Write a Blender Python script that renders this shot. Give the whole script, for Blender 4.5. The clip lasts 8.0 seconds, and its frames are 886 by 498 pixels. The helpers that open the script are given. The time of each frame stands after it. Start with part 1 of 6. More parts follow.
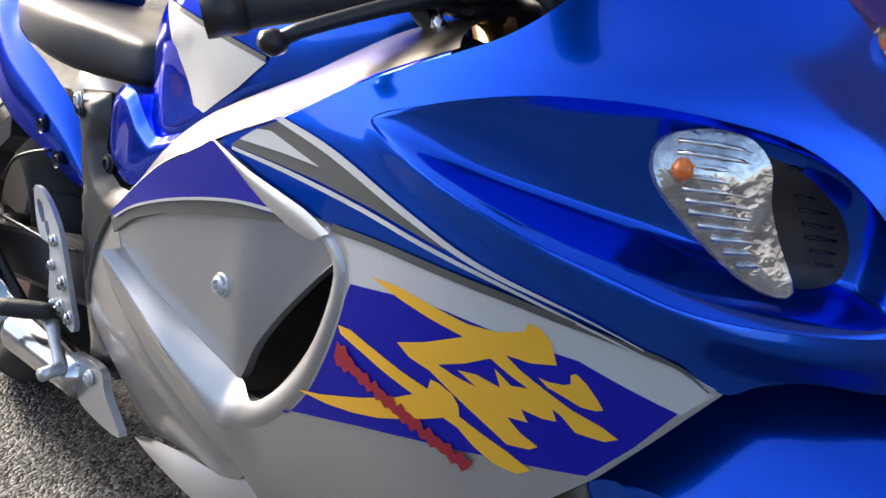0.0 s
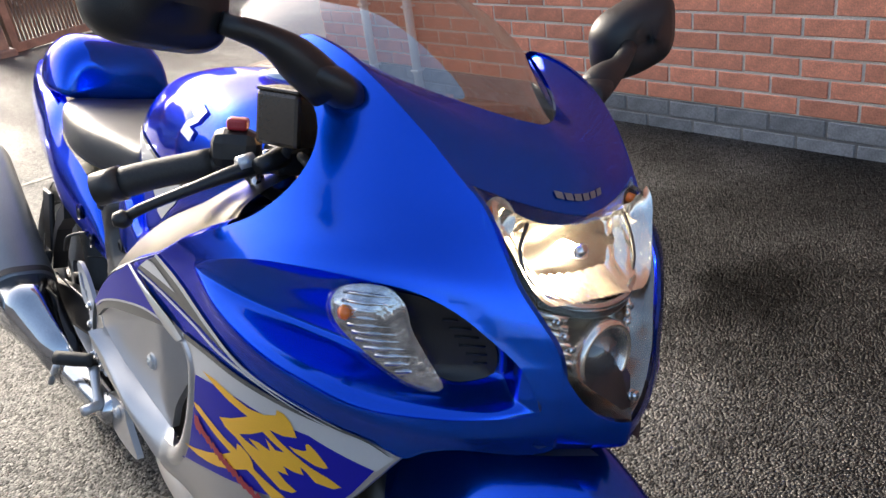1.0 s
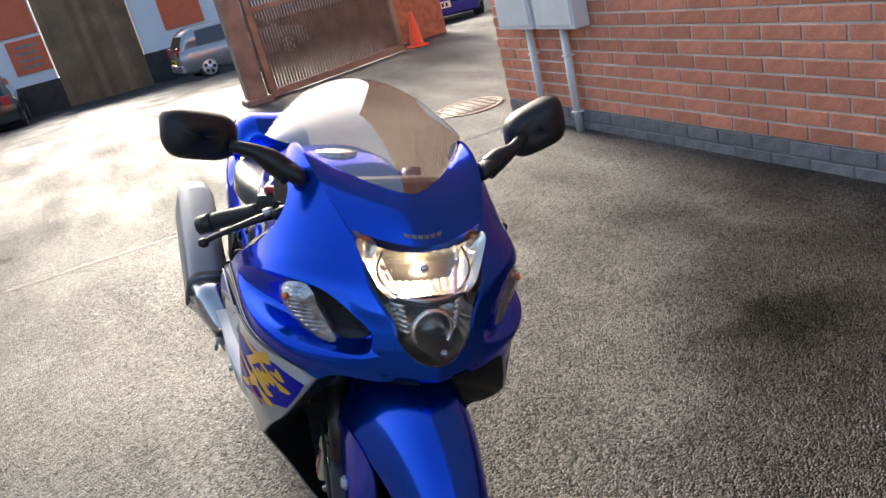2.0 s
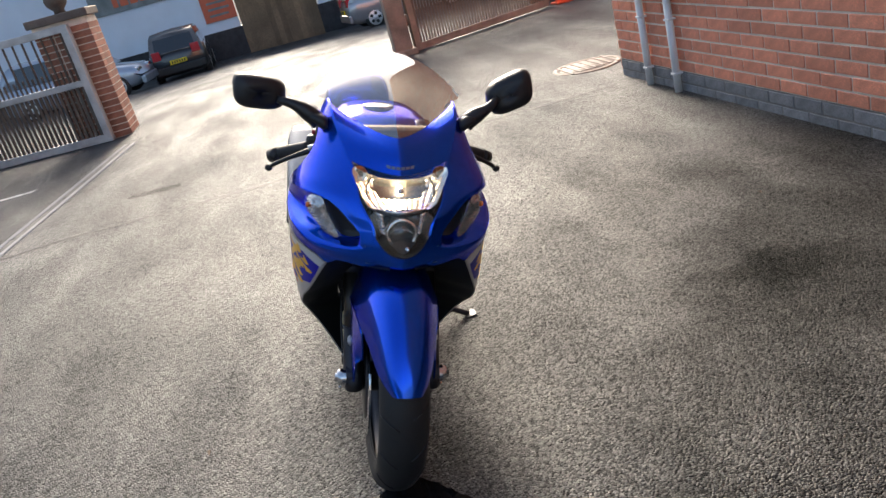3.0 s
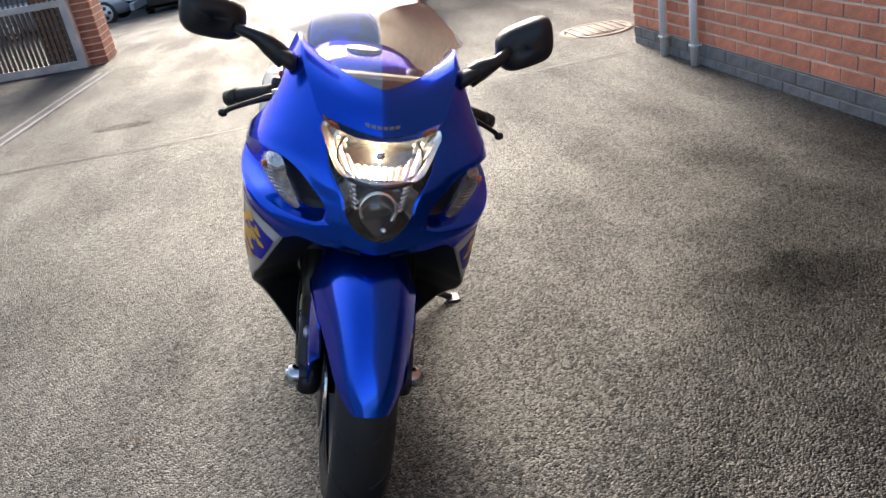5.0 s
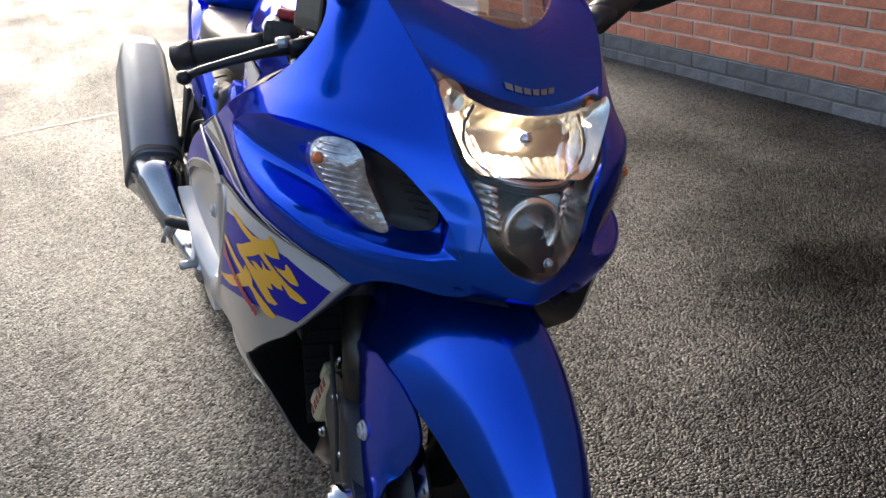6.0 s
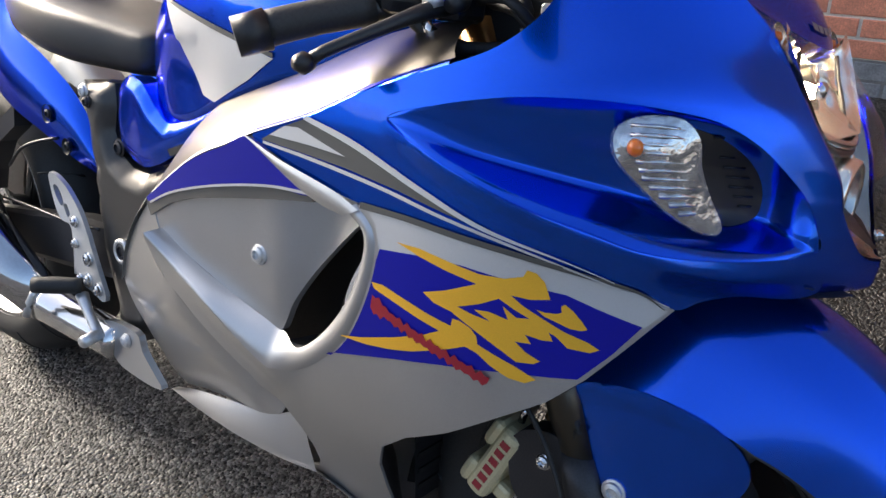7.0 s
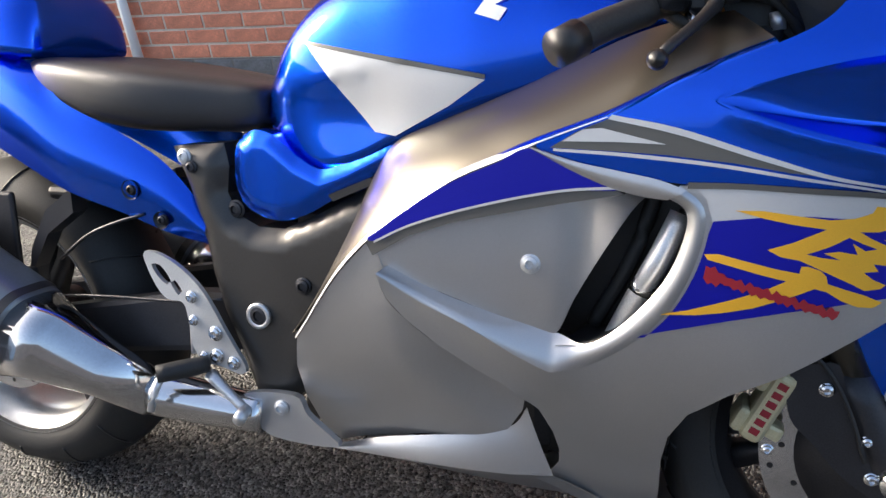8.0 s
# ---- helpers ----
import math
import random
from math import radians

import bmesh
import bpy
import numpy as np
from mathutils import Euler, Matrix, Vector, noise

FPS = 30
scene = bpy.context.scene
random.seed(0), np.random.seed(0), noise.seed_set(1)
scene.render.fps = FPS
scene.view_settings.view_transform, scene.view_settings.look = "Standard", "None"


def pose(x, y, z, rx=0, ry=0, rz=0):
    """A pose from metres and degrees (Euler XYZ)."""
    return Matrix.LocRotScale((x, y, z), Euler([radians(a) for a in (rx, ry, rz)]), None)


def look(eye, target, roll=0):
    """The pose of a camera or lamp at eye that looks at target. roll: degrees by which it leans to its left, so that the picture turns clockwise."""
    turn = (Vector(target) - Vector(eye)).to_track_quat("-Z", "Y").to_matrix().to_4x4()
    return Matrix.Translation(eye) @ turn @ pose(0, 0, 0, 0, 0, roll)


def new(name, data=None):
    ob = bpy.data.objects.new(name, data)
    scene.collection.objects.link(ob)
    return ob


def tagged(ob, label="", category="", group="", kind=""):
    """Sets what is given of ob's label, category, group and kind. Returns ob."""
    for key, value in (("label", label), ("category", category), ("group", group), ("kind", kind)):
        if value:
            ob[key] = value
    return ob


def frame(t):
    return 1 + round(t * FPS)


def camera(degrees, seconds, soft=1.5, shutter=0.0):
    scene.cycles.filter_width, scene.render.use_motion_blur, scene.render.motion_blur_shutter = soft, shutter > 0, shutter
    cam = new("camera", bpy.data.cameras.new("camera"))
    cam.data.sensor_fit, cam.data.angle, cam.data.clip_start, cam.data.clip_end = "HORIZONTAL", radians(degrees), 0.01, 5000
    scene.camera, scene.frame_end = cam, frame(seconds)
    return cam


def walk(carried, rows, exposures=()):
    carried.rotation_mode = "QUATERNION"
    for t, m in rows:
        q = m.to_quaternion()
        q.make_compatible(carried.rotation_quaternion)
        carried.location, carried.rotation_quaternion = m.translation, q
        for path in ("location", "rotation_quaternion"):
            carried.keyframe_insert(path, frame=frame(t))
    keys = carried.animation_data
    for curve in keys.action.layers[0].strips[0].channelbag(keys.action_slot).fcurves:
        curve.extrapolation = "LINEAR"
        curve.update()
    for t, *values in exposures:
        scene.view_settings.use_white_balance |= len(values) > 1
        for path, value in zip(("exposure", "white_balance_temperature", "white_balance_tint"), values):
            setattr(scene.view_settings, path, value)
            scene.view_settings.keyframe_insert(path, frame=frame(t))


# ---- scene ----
# Lens and walk: seconds, place, turn (Euler XYZ degrees)
cam = camera(58.6, 8.0)
ROWS = [
    (0.0, 1.286, -0.711, 1.013, 64.38, 0.91, 40.46),
    (0.5, 1.402, -0.702, 1.169, 62.92, 2.78, 40.91),
    (1.0, 1.643, -0.586, 1.197, 63.58, 8.01, 47.66),
    (1.2, 1.758, -0.554, 1.236, 64.75, 10.12, 50.66),
    (2.5, 2.711, -0.352, 1.356, 68.81, 13.67, 72.10),
    (3.0, 3.001, -0.237, 1.374, 67.98, 14.16, 76.84),
    (3.5, 3.269, -0.201, 1.368, 67.52, 12.97, 79.83),
    (4.0, 3.289, -0.174, 1.375, 66.92, 12.12, 81.23),
    (4.5, 3.038, -0.131, 1.316, 66.00, 11.20, 80.54),
    (4.7, 2.863, -0.131, 1.306, 65.42, 10.65, 79.82),
    (5.8, 2.096, -0.484, 1.172, 64.22, 6.49, 65.27),
    (6.0, 1.919, -0.525, 1.145, 62.89, 5.91, 61.64),
    (6.5, 1.562, -0.671, 1.135, 59.41, 4.46, 50.59),
    (7.0, 1.330, -0.833, 1.115, 58.94, 3.82, 35.45),
    (7.5, 1.043, -0.919, 1.099, 58.28, 5.42, 23.55),
    (8.0, 0.864, -1.126, 1.144, 60.22, 6.22, 16.70),
]
walk(cam, [(t, pose(x, y, z, rx, ry, rz)) for t, x, y, z, rx, ry, rz in ROWS], exposures=[(0.0, 1.4), (0.5, 1.3), (1.2, 1.35), (2.5, 0.95), (4.7, 1.05), (6.0, 1.05), (7.0, 1.3), (8.0, 1.35)])

# ---- daylight: low sun behind the motorbike, hazy sky
SUN_AZ, SUN_EL = radians(175), radians(26)
sun_dir = Vector((math.cos(SUN_AZ) * math.cos(SUN_EL), math.sin(SUN_AZ) * math.cos(SUN_EL), math.sin(SUN_EL)))
world = bpy.data.worlds.new("sky")
scene.world = world
world.use_nodes = True
sky = world.node_tree.nodes.new("ShaderNodeTexSky")
sky.sky_type, sky.sun_disc = "NISHITA", False
sky.sun_elevation, sky.sun_rotation = SUN_EL, math.atan2(sun_dir.x, sun_dir.y)
sky.air_density, sky.dust_density = 1.0, 4.0
world.node_tree.links.new(sky.outputs[0], world.node_tree.nodes["Background"].inputs[0])
world.node_tree.nodes["Background"].inputs[1].default_value = 0.15
sun_lamp = new("sun", bpy.data.lights.new("sun", "SUN"))
sun_lamp.data.energy, sun_lamp.data.angle, sun_lamp.data.color = 2.8, radians(14.0), (1.0, 0.91, 0.79)
sun_lamp.matrix_world = look((0, 0, 0), tuple(-sun_dir))


# ---- materials
def shade(name, color, rough=0.5, metal=0.0, coat=0.0, grain=0.0, scale=400.0, bump=0.0, stain=0.0, stain_scale=6.0,
          rvar=0.0, spec=0.5, rand=0.0):
    """A surface with fine grain and large stains in colour, gloss and relief."""
    m = bpy.data.materials.new(name)
    m.use_nodes = True
    nt = m.node_tree
    b = nt.nodes["Principled BSDF"]
    b.inputs["Roughness"].default_value, b.inputs["Metallic"].default_value = rough, metal
    b.inputs["Coat Weight"].default_value, b.inputs["Coat Roughness"].default_value = coat, 0.03
    b.inputs["Specular IOR Level"].default_value = spec
    co = nt.nodes.new("ShaderNodeTexCoord")
    n1, n2 = nt.nodes.new("ShaderNodeTexNoise"), nt.nodes.new("ShaderNodeTexNoise")
    n1.inputs["Scale"].default_value, n1.inputs["Detail"].default_value = scale, 3
    n2.inputs["Scale"].default_value, n2.inputs["Detail"].default_value = stain_scale, 5
    for n in (n1, n2):
        nt.links.new(co.outputs["Object"], n.inputs["Vector"])
    def ramp(src, lo, hi):
        r = nt.nodes.new("ShaderNodeMapRange")
        r.inputs["From Min"].default_value, r.inputs["From Max"].default_value = 0.3, 0.7
        r.inputs["To Min"].default_value, r.inputs["To Max"].default_value = lo, hi
        nt.links.new(src, r.inputs["Value"])
        return r.outputs[0]
    mul = nt.nodes.new("ShaderNodeMath")
    mul.operation = "MULTIPLY"
    nt.links.new(ramp(n1.outputs["Fac"], 1 - grain, 1 + grain), mul.inputs[0])
    nt.links.new(ramp(n2.outputs["Fac"], 1 - stain, 1 + stain), mul.inputs[1])
    src = mul.outputs[0]
    if rand:
        info = nt.nodes.new("ShaderNodeObjectInfo")
        r = nt.nodes.new("ShaderNodeMapRange")
        r.inputs["To Min"].default_value, r.inputs["To Max"].default_value = 1 - rand, 1 + rand
        nt.links.new(info.outputs["Random"], r.inputs["Value"])
        m2 = nt.nodes.new("ShaderNodeMath")
        m2.operation = "MULTIPLY"
        nt.links.new(src, m2.inputs[0])
        nt.links.new(r.outputs[0], m2.inputs[1])
        src = m2.outputs[0]
    mix = nt.nodes.new("ShaderNodeVectorMath")
    mix.operation = "SCALE"
    mix.inputs[0].default_value = color
    nt.links.new(src, mix.inputs["Scale"])
    nt.links.new(mix.outputs[0], b.inputs["Base Color"])
    if rvar:
        nt.links.new(ramp(n2.outputs["Fac"], max(rough - rvar, 0.02), rough + rvar), b.inputs["Roughness"])
    if bump:
        bp = nt.nodes.new("ShaderNodeBump")
        bp.inputs["Strength"].default_value, bp.inputs["Distance"].default_value = 1.0, bump
        nt.links.new(n1.outputs["Fac"], bp.inputs["Height"])
        nt.links.new(bp.outputs[0], b.inputs["Normal"])
    return m


def thin(name, color=(1, 1, 1), gloss=0.35, base=0.05):
    """A thin clear sheet: it lets light straight through and reflects more at a grazing angle."""
    m = bpy.data.materials.new(name)
    m.use_nodes = True
    nt = m.node_tree
    out = nt.nodes["Material Output"]
    t, g = nt.nodes.new("ShaderNodeBsdfTransparent"), nt.nodes.new("ShaderNodeBsdfGlossy")
    t.inputs[0].default_value = (*color, 1)
    g.inputs["Roughness"].default_value = 0.03
    lw, po, mu = nt.nodes.new("ShaderNodeLayerWeight"), nt.nodes.new("ShaderNodeMath"), nt.nodes.new("ShaderNodeMath")
    po.operation, mu.operation = "POWER", "MULTIPLY_ADD"
    po.inputs[1].default_value, mu.inputs[1].default_value, mu.inputs[2].default_value = 4.0, gloss, base
    mx = nt.nodes.new("ShaderNodeMixShader")
    nt.links.new(lw.outputs["Facing"], po.inputs[0])
    nt.links.new(po.outputs[0], mu.inputs[0])
    nt.links.new(mu.outputs[0], mx.inputs[0])
    nt.links.new(t.outputs[0], mx.inputs[1])
    nt.links.new(g.outputs[0], mx.inputs[2])
    nt.links.new(mx.outputs[0], out.inputs["Surface"])
    return m


def glow(name, color, strength):
    m = bpy.data.materials.new(name)
    m.use_nodes = True
    b = m.node_tree.nodes["Principled BSDF"]
    b.inputs["Base Color"].default_value = (*color, 1)
    b.inputs["Emission Color"].default_value = (*color, 1)
    b.inputs["Emission Strength"].default_value = strength
    return m


def asphalt(name, lo, hi, rough, wet, gloss, dark_areas=()):
    """Coarse tarmac: stones of 4 to 9 mm in dark binder, damp in patches, darker and duller in ragged ellipses."""
    m = bpy.data.materials.new(name)
    m.use_nodes = True
    nt = m.node_tree
    b = nt.nodes["Principled BSDF"]
    co = nt.nodes.new("ShaderNodeTexCoord")
    v = nt.nodes.new("ShaderNodeTexVoronoi")
    v.inputs["Scale"].default_value = 165.0
    n = nt.nodes.new("ShaderNodeTexNoise")
    n.inputs["Scale"].default_value, n.inputs["Detail"].default_value = 1.1, 6
    n3 = nt.nodes.new("ShaderNodeTexNoise")
    n3.inputs["Scale"].default_value, n3.inputs["Detail"].default_value = 150.0, 3
    mapp = nt.nodes.new("ShaderNodeMapping")
    mapp.inputs["Scale"].default_value = (0.45, 1.6, 1.0)
    n4 = nt.nodes.new("ShaderNodeTexNoise")
    n4.inputs["Scale"].default_value, n4.inputs["Detail"].default_value = 1.5, 4
    nt.links.new(co.outputs["Object"], mapp.inputs[0])
    nt.links.new(mapp.outputs[0], n4.inputs["Vector"])
    for x in (v, n, n3):
        nt.links.new(co.outputs["Object"], x.inputs["Vector"])
    cr = nt.nodes.new("ShaderNodeValToRGB")
    cr.color_ramp.elements[0].color, cr.color_ramp.elements[1].color = (*lo, 1), (*hi, 1)
    mid = cr.color_ramp.elements.new(0.72)
    mid.color = tuple(0.72 * a + 0.28 * c for a, c in zip(lo, hi)) + (1,)
    nt.links.new(v.outputs["Color"], cr.inputs[0])
    mr = nt.nodes.new("ShaderNodeMapRange")
    mr.inputs["From Min"].default_value, mr.inputs["From Max"].default_value = 0.3, 0.7
    mr.inputs["To Min"].default_value, mr.inputs["To Max"].default_value = rough - wet, rough + wet
    nt.links.new(n4.outputs["Fac"], mr.inputs["Value"])
    sep = nt.nodes.new("ShaderNodeSeparateColor")
    nt.links.new(v.outputs["Color"], sep.inputs[0])
    stone, both, sheen = nt.nodes.new("ShaderNodeMapRange"), nt.nodes.new("ShaderNodeMath"), nt.nodes.new("ShaderNodeMapRange")
    stone.inputs["To Min"].default_value, stone.inputs["To Max"].default_value = -0.14, 0.22
    nt.links.new(sep.outputs[0], stone.inputs["Value"])
    nt.links.new(stone.outputs[0], both.inputs[0])
    nt.links.new(mr.outputs[0], both.inputs[1])
    nt.links.new(both.outputs[0], b.inputs["Roughness"])
    sheen.inputs["To Min"].default_value, sheen.inputs["To Max"].default_value = 0.15 * gloss, 1.85 * gloss
    nt.links.new(sep.outputs[1], sheen.inputs["Value"])
    nt.links.new(sheen.outputs[0], b.inputs["Specular IOR Level"])
    st = nt.nodes.new("ShaderNodeMapRange")
    st.inputs["From Min"].default_value, st.inputs["From Max"].default_value = 0.3, 0.7
    st.inputs["To Min"].default_value, st.inputs["To Max"].default_value = 0.4, 1.6
    nt.links.new(n.outputs["Fac"], st.inputs["Value"])
    sc = nt.nodes.new("ShaderNodeVectorMath")
    sc.operation = "SCALE"
    nt.links.new(cr.outputs[0], sc.inputs[0])
    nt.links.new(st.outputs[0], sc.inputs["Scale"])
    keep = None
    # each ragged ellipse scales colour and specular down to left at its centre
    for cx, cy, rx, ry, ragged, left in dark_areas:
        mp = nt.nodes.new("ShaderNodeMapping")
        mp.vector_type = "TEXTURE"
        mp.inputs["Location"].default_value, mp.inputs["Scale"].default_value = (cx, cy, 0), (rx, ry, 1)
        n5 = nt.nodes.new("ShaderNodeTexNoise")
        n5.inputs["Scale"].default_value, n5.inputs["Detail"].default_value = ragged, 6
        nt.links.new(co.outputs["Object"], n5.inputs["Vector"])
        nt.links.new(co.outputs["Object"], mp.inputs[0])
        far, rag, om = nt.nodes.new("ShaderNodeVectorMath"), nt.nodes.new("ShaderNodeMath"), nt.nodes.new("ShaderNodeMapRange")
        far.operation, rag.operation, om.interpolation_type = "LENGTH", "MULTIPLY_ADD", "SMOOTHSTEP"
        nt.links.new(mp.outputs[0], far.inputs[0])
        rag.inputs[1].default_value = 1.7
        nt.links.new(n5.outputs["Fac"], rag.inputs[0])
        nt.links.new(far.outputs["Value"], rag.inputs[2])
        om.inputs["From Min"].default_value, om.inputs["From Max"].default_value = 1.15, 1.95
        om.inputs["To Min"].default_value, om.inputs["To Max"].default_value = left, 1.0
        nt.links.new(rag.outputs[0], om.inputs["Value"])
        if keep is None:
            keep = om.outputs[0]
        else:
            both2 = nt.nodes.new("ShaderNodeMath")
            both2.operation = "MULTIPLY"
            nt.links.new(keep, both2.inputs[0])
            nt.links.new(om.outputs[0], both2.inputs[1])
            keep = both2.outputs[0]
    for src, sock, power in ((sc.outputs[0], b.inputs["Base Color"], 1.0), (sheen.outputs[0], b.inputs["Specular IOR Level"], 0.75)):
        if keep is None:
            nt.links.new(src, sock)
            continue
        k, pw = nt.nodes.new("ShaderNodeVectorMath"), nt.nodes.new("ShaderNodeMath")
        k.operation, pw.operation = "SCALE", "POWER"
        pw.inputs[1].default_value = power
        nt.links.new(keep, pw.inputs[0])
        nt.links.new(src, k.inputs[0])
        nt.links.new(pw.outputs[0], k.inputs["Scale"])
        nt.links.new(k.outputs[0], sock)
    add = nt.nodes.new("ShaderNodeMath")
    add.operation = "ADD"
    nt.links.new(v.outputs["Distance"], add.inputs[0])
    soft = nt.nodes.new("ShaderNodeMath")
    soft.operation = "MULTIPLY"
    soft.inputs[1].default_value = 0.6
    nt.links.new(n3.outputs["Fac"], soft.inputs[0])
    nt.links.new(soft.outputs[0], add.inputs[1])
    bp = nt.nodes.new("ShaderNodeBump")
    bp.invert = True
    bp.inputs["Strength"].default_value, bp.inputs["Distance"].default_value = 1.0, 0.0076
    nt.links.new(add.outputs[0], bp.inputs["Height"])
    nt.links.new(bp.outputs[0], b.inputs["Normal"])
    return m


BLUE = shade("blue_paint", (0.0003, 0.092, 0.74), 0.20, 0.92, 0.6, grain=0.10, scale=1500, stain=0.04, rvar=0.04)
BLUE.node_tree.nodes["Principled BSDF"].inputs["Specular Tint"].default_value = (0.10, 0.16, 0.80, 1)
BLUE_DECAL = shade("deep_blue_film", (0.004, 0.006, 0.30), 0.40, 0.0, 0.1, spec=0.25, grain=0.05, scale=900, stain=0.04)
SILVER = shade("silver_paint", (0.53, 0.535, 0.545), 0.38, 0.82, 0.5, grain=0.10, scale=1500, stain=0.025, stain_scale=9, rvar=0.02)
BRONZE = shade("bronze_grey_paint", (0.070, 0.062, 0.050), 0.37, 0.80, 0.10, grain=0.10, scale=1500, stain=0.03, rvar=0.015)
PALE = shade("pale_silver_film", (0.60, 0.61, 0.62), 0.38, 0.3, 0.4, grain=0.05, scale=1200, stain=0.04)
GREYF = shade("charcoal_film", (0.10, 0.10, 0.095), 0.4, 0.2, 0.4, grain=0.05, scale=1200, stain=0.05)
YELLOW = shade("yellow_film", (0.82, 0.43, 0.025), 0.45, 0.0, 0.3, grain=0.04, scale=900, stain=0.05)
RED = shade("red_film", (0.32, 0.012, 0.025), 0.45, 0.0, 0.3, grain=0.04, scale=900, stain=0.05)
BLACK = shade("black_plastic", (0.015, 0.015, 0.016), 0.42, grain=0.2, scale=900, bump=0.0003, stain=0.2, rvar=0.08)
FRAMEM = shade("dark_frame_paint", (0.060, 0.057, 0.054), 0.40, 0.6, 0.2, grain=0.12, scale=700, stain=0.12, rvar=0.06)
VINYL = shade("seat_vinyl", (0.028, 0.028, 0.03), 0.40, grain=0.2, scale=700, bump=0.0005, stain=0.12, rvar=0.06)
RUBBER = shade("rubber", (0.02, 0.02, 0.02), 0.62, grain=0.2, scale=350, bump=0.0004, stain=0.25, rvar=0.1)
CHROME = shade("polished_steel", (0.62, 0.63, 0.65), 0.14, 1.0, grain=0.05, scale=300, stain=0.12, rvar=0.06)
ALLOY = shade("cast_alloy", (0.64, 0.65, 0.66), 0.36, 0.7, grain=0.12, scale=500, stain=0.12, rvar=0.08)
MUFFLER = shade("satin_grey_steel", (0.23, 0.25, 0.275), 0.36, 0.6, grain=0.1, scale=500, stain=0.12, rvar=0.08)
GOLD = shade("gold_fork_tube", (0.55, 0.30, 0.12), 0.28, 0.9, grain=0.06, scale=500, stain=0.15)
CREAM = shade("pale_gold_caliper", (0.62, 0.55, 0.34), 0.42, 0.25, 0.2, grain=0.08, scale=500, stain=0.15)
DARKST = shade("dark_cast_metal", (0.05, 0.05, 0.055), 0.45, 0.7, grain=0.15, scale=500, stain=0.25, rvar=0.1)
RESER = shade("brown_reservoir", (0.035, 0.022, 0.012), 0.25, 0.0, 0.3, grain=0.1, scale=300, stain=0.2)
MIRRORG = shade("mirror_glass", (0.85, 0.86, 0.88), 0.02, 1.0)
REFL = shade("lamp_reflector", (0.97, 0.92, 0.83), 0.27, 1.0, grain=0.04, scale=300)
SATIN = shade("satin_reflector", (0.34, 0.32, 0.29), 0.2, 0.95, grain=0.05, scale=200)
LENSBACK = shade("lens_backing", (0.62, 0.63, 0.65), 0.10, 0.9, grain=0.3, scale=75, bump=0.0020)
AMBER = shade("amber_bulb", (0.80, 0.18, 0.02), 0.25, 0.0, 0.6)
CLEAR = thin("clear_lens", (0.97, 0.97, 0.97), 0.30, 0.035)
SMOKE = thin("smoked_screen", (0.66, 0.60, 0.54), 0.65, 0.34)
LAMP_GLASS = thin("projector_glass", (0.86, 0.92, 1.0), 0.5, 0.16)
BULB = glow("warm_bulb", (1.0, 0.82, 0.56), 150.0)
BRICK = shade("red_brick", (0.70, 0.27, 0.165), 0.78, grain=0.20, scale=180, bump=0.0012, stain=0.14, stain_scale=25, rand=0.17)
POSTM = shade("weathered_grey_brown_steel", (0.24, 0.19, 0.155), 0.7, 0.1, grain=0.2, scale=90, bump=0.001, stain=0.3, stain_scale=5)
PIERBRICK = shade("weathered_brick", (0.36, 0.16, 0.10), 0.8, grain=0.25, scale=160, bump=0.0012, stain=0.3, stain_scale=12, rand=0.2)
BLUEBRICK = shade("grey_blue_brick", (0.21, 0.215, 0.225), 0.62, grain=0.2, scale=160, bump=0.0012, stain=0.2, stain_scale=25, rand=0.2)
MORTAR = shade("mortar", (0.78, 0.70, 0.58), 0.9, grain=0.18, scale=220, bump=0.0015, stain=0.15, stain_scale=8)
OILY = asphalt("oily_asphalt", (0.010, 0.009, 0.008), (0.05, 0.045, 0.04), 0.50, 0.12, 0.22)
BARM = shade("weathered_brown_steel", (0.14, 0.105, 0.08), 0.7, 0.1, grain=0.15, scale=120, stain=0.25)
# a small dark stain, then a broad ragged darker area towards the brick wall
GROUND = asphalt("damp_asphalt", (0.010, 0.010, 0.010), (0.135, 0.133, 0.127), 0.58, 0.17, 0.74, dark_areas=((0.72, 1.22, 0.20, 0.34, 7.0, 0.3), (1.75, 1.8, 3.2, 1.65, 1.4, 0.17)))
WHITE = shade("white_plastic", (0.88, 0.88, 0.86), 0.45, grain=0.04, scale=200, stain=0.08)
GATEM = shade("galvanised_steel", (0.60, 0.59, 0.57), 0.5, 0.5, grain=0.1, scale=120, stain=0.2)
GREYR = shade("grey_render", (0.24, 0.24, 0.25), 0.85, grain=0.1, scale=60, bump=0.001, stain=0.15, stain_scale=1.0)
RENDERW = shade("white_render", (0.70, 0.76, 0.84), 0.85, grain=0.06, scale=60, bump=0.001, stain=0.06, stain_scale=1.0)
SIGNR = shade("orange_red_sign", (0.62, 0.13, 0.06), 0.5, stain=0.06)
SIGND = shade("grey_sign_print", (0.20, 0.22, 0.22), 0.55, stain=0.3, stain_scale=3)
BROWN = shade("brown_fence_boards", (0.20, 0.13, 0.075), 0.8, grain=0.3, scale=30, stain=0.25, stain_scale=1.5, rand=0.2)
CARGREY = shade("blue_grey_car_paint", (0.38, 0.44, 0.52), 0.3, 0.5, 1.0, grain=0.05, scale=600, stain=0.05)
CARBLACK = shade("black_car_paint", (0.012, 0.012, 0.014), 0.3, 0.2, 1.0, stain=0.1)
CARBLUE = shade("blue_car_paint", (0.02, 0.03, 0.32), 0.3, 0.4, 1.0, stain=0.05)
